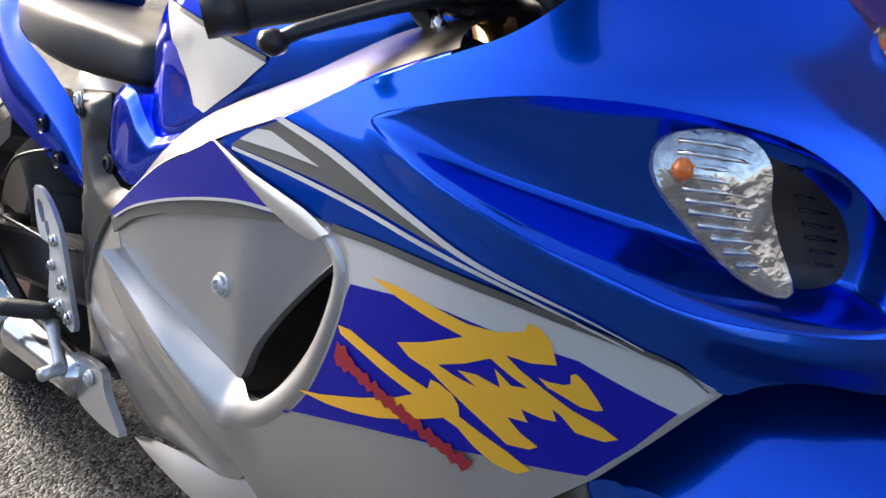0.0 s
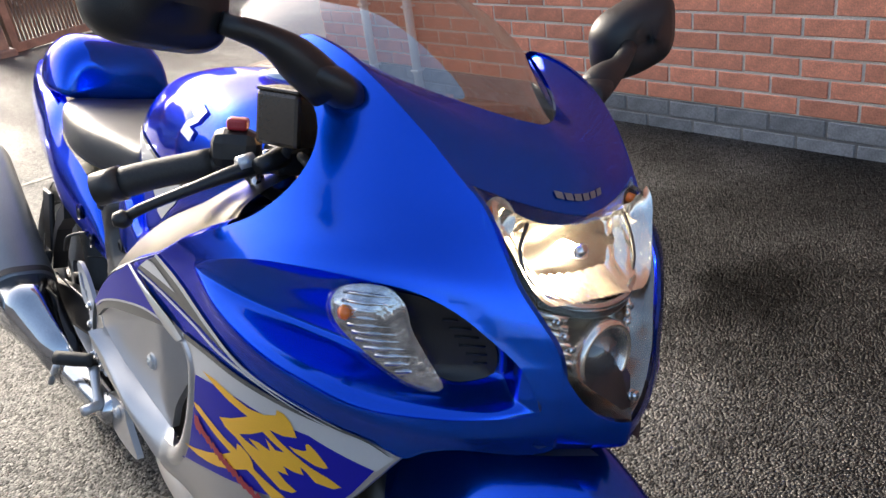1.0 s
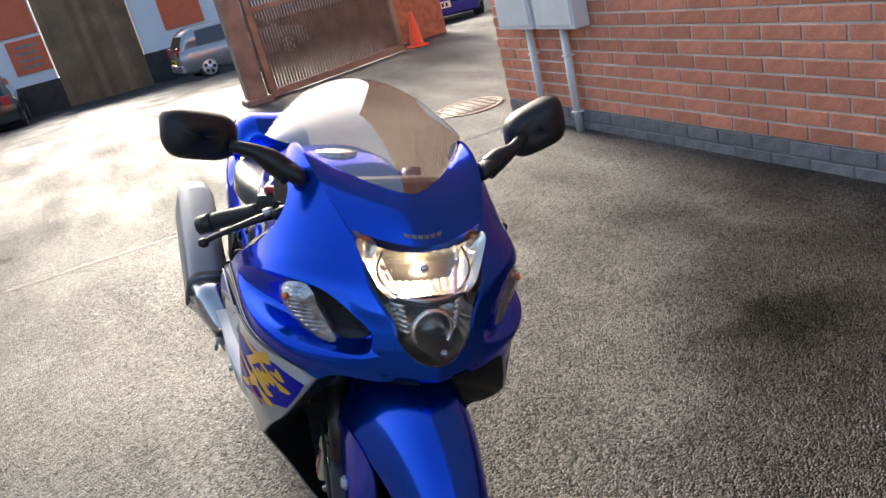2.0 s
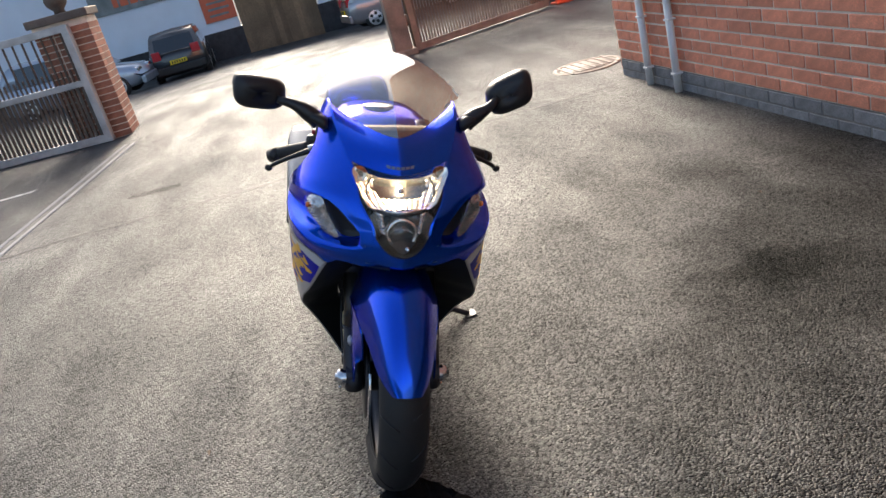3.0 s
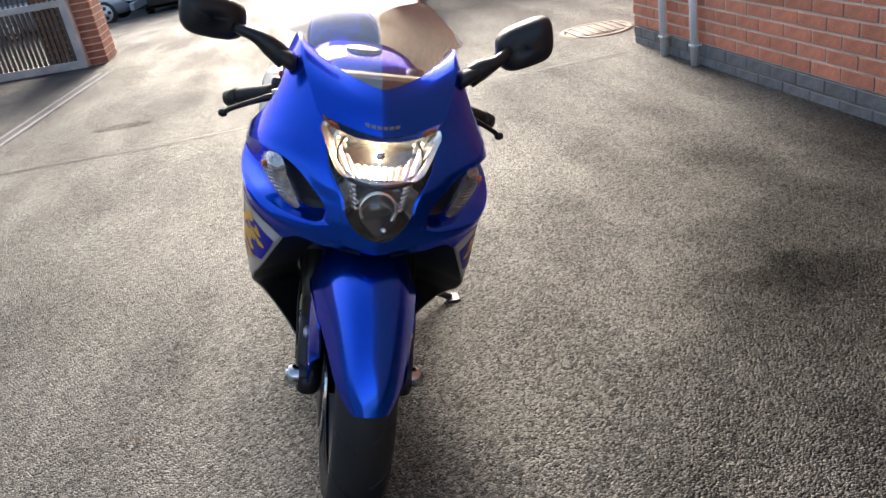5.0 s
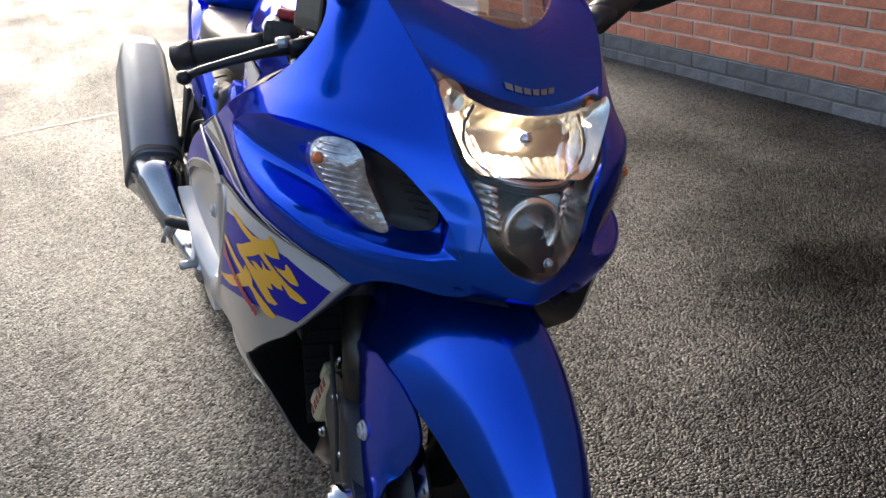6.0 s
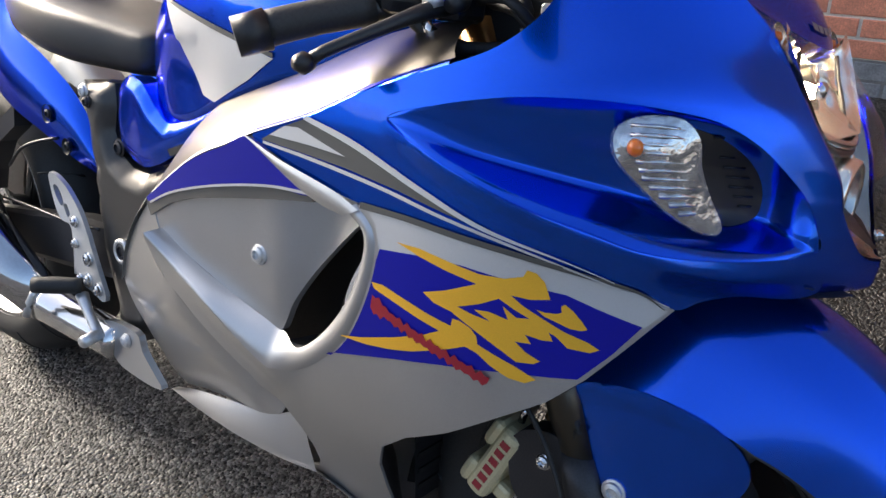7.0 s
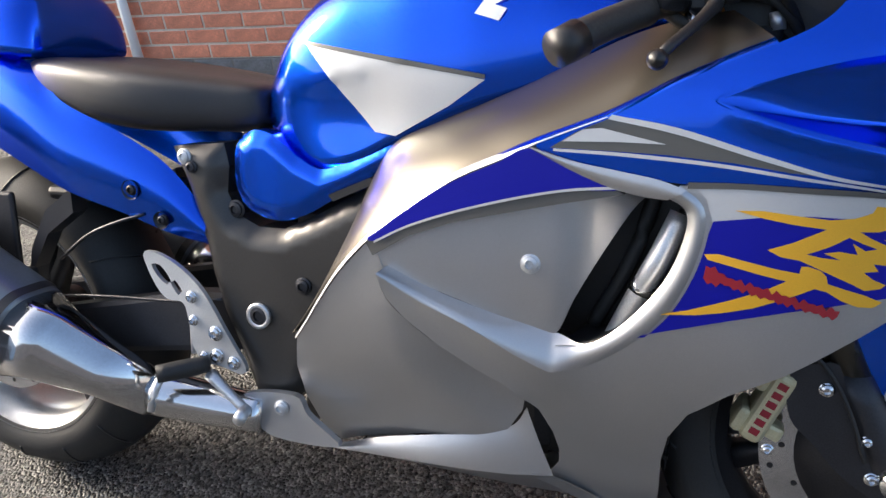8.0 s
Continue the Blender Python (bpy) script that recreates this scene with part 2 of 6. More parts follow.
CARSILV = shade("silver_car_paint", (0.45, 0.46, 0.48), 0.3, 0.6, 1.0, stain=0.05)
CARGLASS = shade("dark_car_glass", (0.02, 0.024, 0.028), 0.06, 0.0, 1.0)
PLATEY = shade("yellow_plate", (0.78, 0.58, 0.02), 0.4)
LAMPR = shade("red_lamp_glass", (0.5, 0.02, 0.03), 0.2, 0.0, 1.0)
CONE = shade("orange_cone_plastic", (0.75, 0.10, 0.03), 0.5)
IRON = shade("rusty_cast_iron", (0.16, 0.13, 0.11), 0.6, 0.5, grain=0.3, scale=150, bump=0.001, stain=0.3)
LINEW = shade("worn_white_line", (0.55, 0.55, 0.53), 0.7, grain=0.3, scale=120, stain=0.3, stain_scale=12)
LEAF = shade("dead_leaf", (0.05, 0.03, 0.015), 0.7, grain=0.3, scale=100)


# ---- helpers for shapes
def put(name, verts, faces, mat, parent=None, smooth=True, label=""):
    me = bpy.data.meshes.new(name)
    me.from_pydata([tuple(v) for v in verts], [], faces)
    me.materials.append(mat)
    me.polygons.foreach_set("use_smooth", [smooth] * len(me.polygons))
    me.update()
    ob = new(name, me)
    ob.parent = parent
    return tagged(ob, label)


def part(name, bm, mat, parent=None, label="", smooth=False):
    me = bpy.data.meshes.new(name)
    bm.to_mesh(me)
    bm.free()
    me.materials.append(mat)
    me.polygons.foreach_set("use_smooth", [smooth] * len(me.polygons))
    ob = new(name, me)
    ob.parent = parent
    return tagged(ob, label)


def block(name, a, b, mat, parent=None, bevel=0.004, label="", m=None, seg=2):
    """A box between two corners with rounded edges."""
    bm = bmesh.new()
    bmesh.ops.create_cube(bm, size=1)
    for v in bm.verts:
        v.co = [(p + q) / 2 + (q - p) * c for p, q, c in zip(a, b, v.co)]
    if bevel:
        bmesh.ops.bevel(bm, geom=bm.edges[:], offset=bevel, segments=seg, affect="EDGES", profile=0.5)
    if m is not None:
        bm.transform(m)
    return part(name, bm, mat, parent, label, smooth=False)


def curve_through(pts, step, closed=False):
    """A smooth line through the points, with a point every step."""
    pts = [Vector(p) for p in pts]
    n, out = len(pts), []
    for i in range(n if closed else n - 1):
        p1, p2 = pts[i], pts[(i + 1) % n]
        p0 = pts[(i - 1) % n] if closed or i else p1 * 2 - p2
        p3 = pts[(i + 2) % n] if closed or i + 2 < n else p2 * 2 - p1
        k = max(1, int((p2 - p1).length / step))
        for j in range(k):
            t = j / k
            out.append(0.5 * (2 * p1 + (p2 - p0) * t + (2 * p0 - 5 * p1 + 4 * p2 - p3) * t * t + (3 * p1 - p0 - 3 * p2 + p3) * t ** 3))
    if not closed:
        out.append(pts[-1])
    return out


def straight_through(pts, step, closed=True):
    pts = [Vector(p) for p in pts]
    out = []
    for i in range(len(pts) if closed else len(pts) - 1):
        a, b = pts[i], pts[(i + 1) % len(pts)]
        k = max(1, int((b - a).length / step))
        out += [a.lerp(b, j / k) for j in range(k)]
    if not closed:
        out.append(pts[-1])
    return out


def grid_faces(rows, cols, wrap=False):
    f = []
    for i in range(rows - 1):
        for j in range(cols if wrap else cols - 1):
            k = (j + 1) % cols
            f.append((i * cols + j, i * cols + k, (i + 1) * cols + k, (i + 1) * cols + j))
    return f


def loft(name, rings, mat, parent=None, caps=True, wrap=True, label="", smooth=True):
    n = len(rings[0])
    verts = [p for r in rings for p in r]
    faces = grid_faces(len(rings), n, wrap)
    if caps and wrap:
        faces += [tuple(range(n))[::-1], tuple((len(rings) - 1) * n + j for j in range(n))]
    return put(name, verts, faces, mat, parent, smooth, label)


def tube(name, pts, r, mat, parent=None, n=10, step=0.012, label="", ends=True):
    """A round bar along a smooth line; r is one radius or one for each given point."""
    line = curve_through(pts, step) if len(pts) > 2 else straight_through(pts, 10, False)
    rs = r if isinstance(r, (list, tuple)) else [r, r]
    up, rings = Vector((0, 0, 1)), []
    for i, p in enumerate(line):
        d = (line[min(i + 1, len(line) - 1)] - line[max(i - 1, 0)]).normalized()
        a = d.cross(up if abs(d.dot(up)) < 0.95 else Vector((0, 1, 0))).normalized()
        b = a.cross(d)
        q = i / (len(line) - 1) * (len(rs) - 1)
        k = min(int(q), len(rs) - 2)
        rad = rs[k] + (rs[k + 1] - rs[k]) * (q - k)
        rings.append([p + (a * math.cos(t) + b * math.sin(t)) * rad for t in (2 * math.pi * j / n for j in range(n))])
    return loft(name, rings, mat, parent, ends, True, label)


def spin(name, prof, centre, mat, parent=None, n=64, label="", axis="y", smooth=True):
    """A profile of (radius, offset along the axis) turned about an axis through centre."""
    cx, cy, cz = centre
    verts = []
    for k in range(n):
        a = 2 * math.pi * k / n
        c, s = math.cos(a), math.sin(a)
        for r, o in prof:
            if axis == "y":
                verts.append((cx + r * c, cy + o, cz + r * s))
            elif axis == "z":
                verts.append((cx + r * c, cy + r * s, cz + o))
            else:
                verts.append((cx + o, cy + r * c, cz + r * s))
    m = len(prof)
    faces = [(k * m + j, k * m + j + 1, (k + 1) % n * m + j + 1, (k + 1) % n * m + j) for k in range(n) for j in range(m - 1)]
    return put(name, verts, faces, mat, parent, smooth, label)


def bolt(parent, p, r=0.011, d=(0, -1, 0), mat=None, name="bolt"):
    """A round-headed bolt with a socket, its head towards d."""
    turn = Vector((0, 0, 1)).rotation_difference(Vector(d)).to_matrix().to_4x4()
    bm = bmesh.new()
    prof = [(r * 1.25, 0.0), (r * 1.25, 0.002), (r, 0.003), (r * 0.95, 0.006), (r * 0.55, 0.0075), (r * 0.5, 0.004), (0.0, 0.004)]
    n = 16
    vs = [[bm.verts.new((q * math.cos(2 * math.pi * k / n), q * math.sin(2 * math.pi * k / n), o)) for q, o in prof[:-1]] for k in range(n)]
    c = bm.verts.new((0, 0, prof[-1][1]))
    for k in range(n):
        a, b = vs[k], vs[(k + 1) % n]
        for j in range(len(prof) - 2):
            bm.faces.new((a[j], b[j], b[j + 1], a[j + 1]))
        bm.faces.new((a[-1], b[-1], c))
    bm.transform(Matrix.Translation(p) @ turn)
    return part(name, bm, mat or ALLOY, parent)


def inside(poly, x, y):
    hit, n = False, len(poly)
    for i in range(n):
        (x1, y1), (x2, y2) = poly[i], poly[i - 1]
        if (y1 > y) != (y2 > y) and x < (x2 - x1) * (y - y1) / (y2 - y1) + x1:
            hit = not hit
    return hit


def edge_distance(poly, x, y, closed=True):
    best = 9.0
    for i in range(0 if closed else 1, len(poly)):
        (x1, y1), (x2, y2) = poly[i - 1], poly[i]
        dx, dy = x2 - x1, y2 - y1
        t = max(0.0, min(1.0, ((x - x1) * dx + (y - y1) * dy) / (dx * dx + dy * dy + 1e-12)))
        best = min(best, math.hypot(x - x1 - t * dx, y - y1 - t * dy))
    return best


def sheet(name, outline, place, mat, parent=None, grid=0.012, thick=0.0, soft=True, label="", holes=(), flip=False, back=None, normal=None):
    """A panel cut to an outline of (a, b) pairs and laid on a surface: place(a, b) gives its points, back(a, b) the way in."""
    from mathutils.geometry import delaunay_2d_cdt
    run = (lambda o: [(p.x, p.y) for p in curve_through([(a, b, 0) for a, b in o], grid * 0.5, True)]) if soft else \
          (lambda o: [(p.x, p.y) for p in straight_through([(a, b, 0) for a, b in o], grid * 0.7)])
    loops = [run(outline)] + [run(h) for h in holes]
    pts, edges = [], []
    for lp in loops:
        k = len(pts)
        pts += lp
        edges += [(k + i, k + (i + 1) % len(lp)) for i in range(len(lp))]
    xs, ys = [p[0] for p in loops[0]], [p[1] for p in loops[0]]
    nx, ny = int((max(xs) - min(xs)) / grid) + 1, int((max(ys) - min(ys)) / grid) + 1
    for i in range(nx + 1):
        for j in range(ny + 1):
            a, b = min(xs) + (i + 0.5 * (j % 2)) * grid, min(ys) + j * grid
            if inside(loops[0], a, b) and not any(inside(h, a, b) for h in loops[1:]) and min(edge_distance(l, a, b) for l in loops) > grid * 0.35:
                pts.append((a, b))
    v2, _, f2, *_ = delaunay_2d_cdt([Vector(p) for p in pts], edges, [], 0, 1e-6)
    faces = []
    for f in f2:
        a, b = sum(v2[i].x for i in f) / 3, sum(v2[i].y for i in f) / 3
        if inside(loops[0], a, b) and not any(inside(h, a, b) for h in loops[1:]):
            faces.append(tuple(f) if not flip else tuple(f)[::-1])
    verts = [Vector(place(v.x, v.y)) for v in v2]
    if thick:
        count = {}
        for f in faces:
            for i in range(3):
                e = (f[i], f[(i + 1) % 3])
                count[tuple(sorted(e))] = count.get(tuple(sorted(e)), 0) + 1
        way = back or (lambda a, b: (0, 1, 0))
        extra = []
        for f in faces:
            for i in range(3):
                e = (f[i], f[(i + 1) % 3])
                if count[tuple(sorted(e))] == 1:
                    k = len(verts)
                    for q in e:
                        verts.append(verts[q].copy())
                    for q in e:
                        verts.append(verts[q] + Vector(way(v2[q].x, v2[q].y)).normalized() * thick)
                    extra.append((k + 1, k, k + 2, k + 3))
        faces += extra
    used = sorted({i for f in faces for i in f})
    re = {o: k for k, o in enumerate(used)}
    ob = put(name, [verts[i] for i in used], [tuple(re[i] for i in f) for f in faces], mat, parent, True, label)
    if normal:
        ob.data.normals_split_custom_set_from_vertices([normal(v2[i].x, v2[i].y) if i < len(v2) else (0, 0, 0) for i in used])
    return ob


def lut(t, x):
    return float(np.interp(x, [a for a, b in t], [b for a, b in t]))


# ---- the yard: ground, brick wall, gates, street
def ground_z(y, x=0.0):
    """The yard falls towards the wall; past the gates the street lies lower."""
    return 0.018 * (2.25 - min(max(y, -2.0), 2.25)) - 1.05 * min(max((-9.0 - x) / 17.0, 0.0), 1.0)


gx = [-420, -60, -26, -9, -8, -4, -2, 0, 1, 2, 3, 5, 10, 40, 420]
gy = [-420, -60, -12, -5, -2.0, -1.0, 0.0, 1.0, 2.25, 4, 8, 30, 420]
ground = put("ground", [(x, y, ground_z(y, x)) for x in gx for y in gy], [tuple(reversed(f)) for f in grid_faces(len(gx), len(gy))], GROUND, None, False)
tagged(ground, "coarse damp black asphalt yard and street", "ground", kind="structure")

WALL_Y, COURSE, LEN = 2.28, 0.075, 0.225
X0, X1, TOP = -2.85, 9.0, 6.4
mortar_wall = block("wall_north", (X0 + 0.006, WALL_Y + 0.006, -0.1), (X1, WALL_Y + 0.24, TOP), MORTAR, None, 0.0)
tagged(mortar_wall, "red brick wall on a grey-blue brick plinth", "wall", kind="structure")
return_wall = block("wall_return", (X0 + 0.006, WALL_Y + 0.24, -0.1), (X0 + 0.24, 9.0, TOP), MORTAR, None, 0.0)
tagged(return_wall, "return of the red brick wall", "wall", kind="structure")


PLINTHM = shade("dark_mortar", (0.20, 0.19, 0.18), 0.9, grain=0.18, scale=220, bump=0.0015, stain=0.2, stain_scale=8)
block("plinth_mortar", (X0 + 0.004, WALL_Y + 0.0035, -0.1), (X1, WALL_Y + 0.02, 0.131), PLINTHM, mortar_wall, 0.0)


def brick_mesh(name, l, mat):
    bm = bmesh.new()
    bmesh.ops.create_cube(bm, size=1)
    for v in bm.verts:
        v.co = (v.co.x * (l - 0.012), v.co.y * 0.03, v.co.z * (COURSE - 0.012))
    bmesh.ops.bevel(bm, geom=[e for e in bm.edges if sum(v.co.y < 0 for v in e.verts) == 2], offset=0.0025, segments=1, affect="EDGES")
    me = bpy.data.meshes.new(name)
    bm.to_mesh(me)
    bm.free()
    me.materials.append(mat)
    return me


def lay_bricks(wall, base, rows, x0, x1, singles_to):
    """Stretcher courses on the wall's face: the lower ones brick by brick, those above joined."""
    whole = {m: brick_mesh("brick", LEN, m) for m in (BRICK, BLUEBRICK)}
    half = {m: brick_mesh("brick_half", LEN / 2, m) for m in (BRICK, BLUEBRICK)}
    rnd = random.Random(4)
    verts, faces = [], []
    count = 0
    for r in range(rows):
        z = base + (r + 0.5) * COURSE
        mat = BLUEBRICK if r < 2 else BRICK
        x = x0
        k = 0
        while x < x1 - 0.05:
            l = LEN / 2 if (k == 0 and r % 2) else LEN
            if x + l > x1:
                break
            cx, dy, dz = x + l / 2, rnd.uniform(-0.0015, 0.0015), rnd.uniform(-0.001, 0.001)
            if r < singles_to and cx < 1.55 and count < 300:
                ob = new("brick", (whole if l == LEN else half)[mat])
                ob.parent = wall
                ob.location = (cx, WALL_Y + 0.015 + dy, z + dz)
                count += 1
            else:
                q = len(verts)
                h, w = (COURSE - 0.012) / 2, (l - 0.012) / 2
                for sx, sz, sy in ((-w, -h, 0.012), (w, -h, 0.012), (w, h, 0.012), (-w, h, 0.012), (-w + 0.002, -h + 0.002, 0), (w - 0.002, -h + 0.002, 0), (w - 0.002, h - 0.002, 0), (-w + 0.002, h - 0.002, 0)):
                    verts.append((cx + sx, WALL_Y + dy + sy, z + dz + sz))
                faces += [(q + 4, q + 5, q + 6, q + 7)] + [(q + i, q + (i + 1) % 4, q + 4 + (i + 1) % 4, q + 4 + i) for i in range(4)]
            x += l
            k += 1
    ob = put("upper_bricks", verts, faces, BRICK_REST, wall, False)
    tagged(ob, "courses of red brick", kind="stuff")


# the same brick, varied brick by brick inside one mesh
BRICK_REST = BRICK.copy()
BRICK_REST.name = "red_brick_courses"
for node in list(BRICK_REST.node_tree.nodes):
    if node.bl_idname == "ShaderNodeObjectInfo":
        geo = BRICK_REST.node_tree.nodes.new("ShaderNodeNewGeometry")
        to = node.outputs["Random"].links[0].to_socket
        BRICK_REST.node_tree.links.new(geo.outputs["Random Per Island"], to)


def return_bricks():
    verts, faces = [], []
    for r in range(85):
        z, y = -0.02 + (r + 0.5) * COURSE, WALL_Y + (0.0 if r % 2 else LEN / 2)
        while y < 8.7:
            q = len(verts)
            h, w = 0.0325, 0.1075
            for sy, sz, sx in ((-w, -h, 0.004), (-w, h, 0.004), (w, h, 0.004), (w, -h, 0.004), (-w, -h, -0.006), (-w, h, -0.006), (w, h, -0.006), (w, -h, -0.006)):
                verts.append((X0 + 0.006 + sx, y + w + sy, z + sz))
            faces += [(q + 7, q + 6, q + 5, q + 4)] + [(q + i, q + 4 + i, q + 4 + (i + 1) % 4, q + (i + 1) % 4) for i in range(4)]
            y += LEN
    tagged(put("return_bricks", verts, faces, BRICK_REST, return_wall, False), "courses of red brick", kind="stuff")


def meter_cabinet(x, w):
    box_ = tagged(new("meter_cabinet"), "white plastic meter cabinet fixed to the brick wall", "cabinet", "meter cabinets")
    block("body", (x - w / 2, WALL_Y - 0.11, 0.665), (x + w / 2, WALL_Y - 0.002, 1.25), WHITE, box_, 0.008)
    block("door", (x - w / 2 + 0.02, WALL_Y - 0.118, 0.69), (x + w / 2 - 0.02, WALL_Y - 0.108, 1.23), WHITE, box_, 0.004)


def conduit(x):
    p = tagged(new("conduit_pipe"), "white plastic conduit running down the brick wall to the ground", "pipe", "conduit pipes")
    tube("pipe", [(x, WALL_Y - 0.035, 0.0), (x, WALL_Y - 0.035, 0.67)], 0.026, WHITE, p, 14)
    for z in (0.12, 0.48):
        block("clip", (x - 0.030, WALL_Y - 0.0625, z), (x + 0.030, WALL_Y - 0.0005, z + 0.014), WHITE, p, 0.003)


conduit(-2.32)
conduit(-1.91)
meter_cabinet(-2.36, 0.44)
meter_cabinet(-1.88, 0.44)


def brick_pier(x, y, s, h):
    p = tagged(new("gate_pier"), "weathered red brick gate pier with a stone cap", "pier", "gate piers")
    g = ground_z(y)
    block("core", (x - s / 2 + 0.006, y - s / 2 + 0.006, g - 0.05), (x + s / 2 - 0.006, y + s / 2 - 0.006, g + h), MORTAR, p, 0.0)
    block("cap", (x - s / 2 - 0.04, y - s / 2 - 0.04, g + h), (x + s / 2 + 0.04, y + s / 2 + 0.04, g + h + 0.09), IRON, p, 0.01)
    n, rows = max(1, round(s / LEN)), int(h / COURSE)
    me = brick_mesh("pier_brick", s / n, PIERBRICK)
    for r in range(rows):
        for face in (90, 0, 180):
            for k in range(n):
                d = -s / 2 + (k + 0.5) * s / n
                m = pose(x, y, g + (r + 0.5) * COURSE, 0, 0, face) @ Matrix.Translation((d, -s / 2 + 0.015, 0))
                b = new("brick", me)
                b.parent = p
                b.matrix_world = m
    return p


def gate(a, b, h, bars, mid, frame_mat):
    """A steel yard gate between two ground points: frame, mid rail and close upright bars."""
    ga, gb = Vector((*a, ground_z(a[1]) + 0.003)), Vector((*b, ground_z(b[1]) + 0.003))
    leaf = tagged(new("yard_gate"), "open galvanised steel yard gate with close upright bars", "gate", "yard gates")
    d = (gb - ga)
    L = d.length
    turn = Matrix.Translation(ga) @ Matrix.Rotation(math.atan2(d.y, d.x), 4, "Z")
    for nm, p, q in (("bottom_rail", (0, -0.03, 0), (L, 0.03, 0.09)), ("top_rail", (0, -0.03, h - 0.08), (L, 0.03, h)), ("mid_rail", (0, -0.025, mid), (L, 0.025, mid + 0.07)),
                     ("hinge_stile", (0, -0.035, 0), (0.09, 0.035, h)), ("lock_stile", (L - 0.09, -0.035, 0), (L, 0.035, h))):
        block(nm, p, q, frame_mat, leaf, 0.006, m=turn)
    n = int(bars)
    bw = 0.27 * (L - 0.24) / (n - 1)
    for i in range(n):
        x = 0.12 + (L - 0.24) * i / (n - 1)
        block("bar", (x - bw, -0.011, 0.08), (x + bw, 0.011, mid), BARM, leaf, 0.0, m=turn)
        if i % 2 == 0:
            block("upper_bar", (x - 0.009, -0.009, mid), (x + 0.009, 0.009, h - 0.06), BARM, leaf, 0.0, m=turn)
        else:
            block("spike", (x - 0.009, -0.009, mid), (x + 0.009, 0.009, mid + 0.22), BARM, leaf, 0.0, m=turn)


left_pier = brick_pier(-7.40, -2.50, 0.62, 1.42)
spin("stone_ball", [(.0, .0), (.07, .0), (.06, .04), (.115, .10), (.13, .16), (.11, .23), (.06, .28), (.0, .29)], (-7.40, -2.50, ground_z(-2.50) + 1.51), IRON, left_pier, 28, axis="z", label="weathered ball finial")
gate((-6.98, -2.39), (-7.62, -5.1), 1.38, 44, 0.68, GATEM)


def gate_post(x, y, s, h):
    p = tagged(new("gate_post"), "weathered grey-brown square gate post", "post")
    g = ground_z(y)
    block("post", (x - s / 2, y - s / 2, g - 0.05), (x + s / 2, y + s / 2, g + h), POSTM, p, 0.015)
    block("post_foot", (x - s / 2 - 0.05, y - s / 2 - 0.05, g - 0.05), (x + s / 2 + 0.05, y + s / 2 + 0.05, g + 0.07), POSTM, p, 0.02)
    for z in (0.35, 1.25):
        tube("hinge_pin", [(x + 0.02, y + s / 2 + 0.02, g + z), (x + 0.02, y + s / 2 + 0.02, g + z + 0.14)], 0.022, IRON, p, 10)


gate_post(-7.50, 1.33, 0.24, 2.2)
gate((-7.54, 1.50), (-8.30, 3.66), 1.72, 46, 1.02, POSTM)

tagged(block("yard_wall", (-9.4, 3.75, -0.2), (-9.15, 4.75, 2.2), PIERBRICK, None, 0.0), "brown brick yard wall in shade", "wall", kind="structure")


def traffic_cone(x, y):
    c = tagged(new("traffic_cone"), "orange plastic traffic cone standing by the gate", "cone")
    g = ground_z(y)
    block("foot", (x - 0.13, y - 0.13, g), (x + 0.13, y + 0.13, g + 0.03), CONE, c, 0.01)
    spin("cone", [(0.10, 0.03), (0.035, 0.46), (0.025, 0.48), (0.0, 0.48)], (x, y, g), CONE, c, 24, axis="z")


traffic_cone(-8.35, 3.90)


# street side: white building with signs, brown fence
BX = -28.0
building = tagged(new("white_building"), "white rendered building with orange-red and grey signs", "building")
block("wall", (BX - 6, -34, 0.0), (BX, -1.2, 7), RENDERW, building, 0.0)
block("far_wall", (BX - 6, 1.75, 0.0), (BX, 15, 7), RENDERW, building, 0.0)
block("far_plinth", (BX - 5.9, 1.7, -1.3), (BX + 0.06, 14.9, 0.02), DARKST, building, 0.0, "dark painted plinth")
block("far_sign_panel", (BX, 2.7, 0.6), (BX + 0.06, 4.1, 3.6), SIGNR, building, 0.01, "orange-red sign panel")
block("plinth", (BX - 5.9, -33.9, -1.3), (BX + 0.06, -1.15, 0.02), DARKST, building, 0.0, "dark painted plinth")
block("sign_board", (BX, -6.0, 1.55), (BX + 0.06, -2.75, 3.1), SIGND, building, 0.01, "grey sign with orange-red bars of print")
for i, (y0, y1, z0, z1) in enumerate(((-5.3, -3.0, 2.25, 2.85), (-5.2, -3.1, 1.72, 2.08))):
    y = y0
    rnd = random.Random(i)
    while y < y1:
        w = rnd.uniform(0.16, 0.30)
        block("print_bar", (BX + 0.06, y, z0), (BX + 0.075, y + w, z1), SIGNR, building, 0.0)
        y += w + 0.07
block("sign_panel", (BX, -2.7, 1.6), (BX + 0.06, -1.25, 3.1), SIGNR, building, 0.01, "orange-red sign panel")
block("small_sign", (BX, -2.35, 0.38), (BX + 0.06, -1.2, 1.48), SIGNR, building, 0.01, "orange-red sign panel with lines of print")
for k in range(4):
    block("print_line", (BX + 0.06, -2.15, 0.55 + 0.22 * k), (BX + 0.072, -1.45 + 0.06 * (k % 2), 0.63 + 0.22 * k), SIGND, building, 0.0)

fence = tagged(new("board_gate"), "tall dark brown boarded gateway in the white building", "gate")
block("backing_panel", (-27.96, -1.15, -1.2), (-27.9, 1.7, 2.85), BROWN, fence, 0.0)
for i in range(14):
    y = -1.15 + i * 0.203
    block("board", (-27.9, y, -1.2), (-27.86, y + 0.195, 2.9 + 0.02 * (i % 3)), BROWN, fence, 0.0)
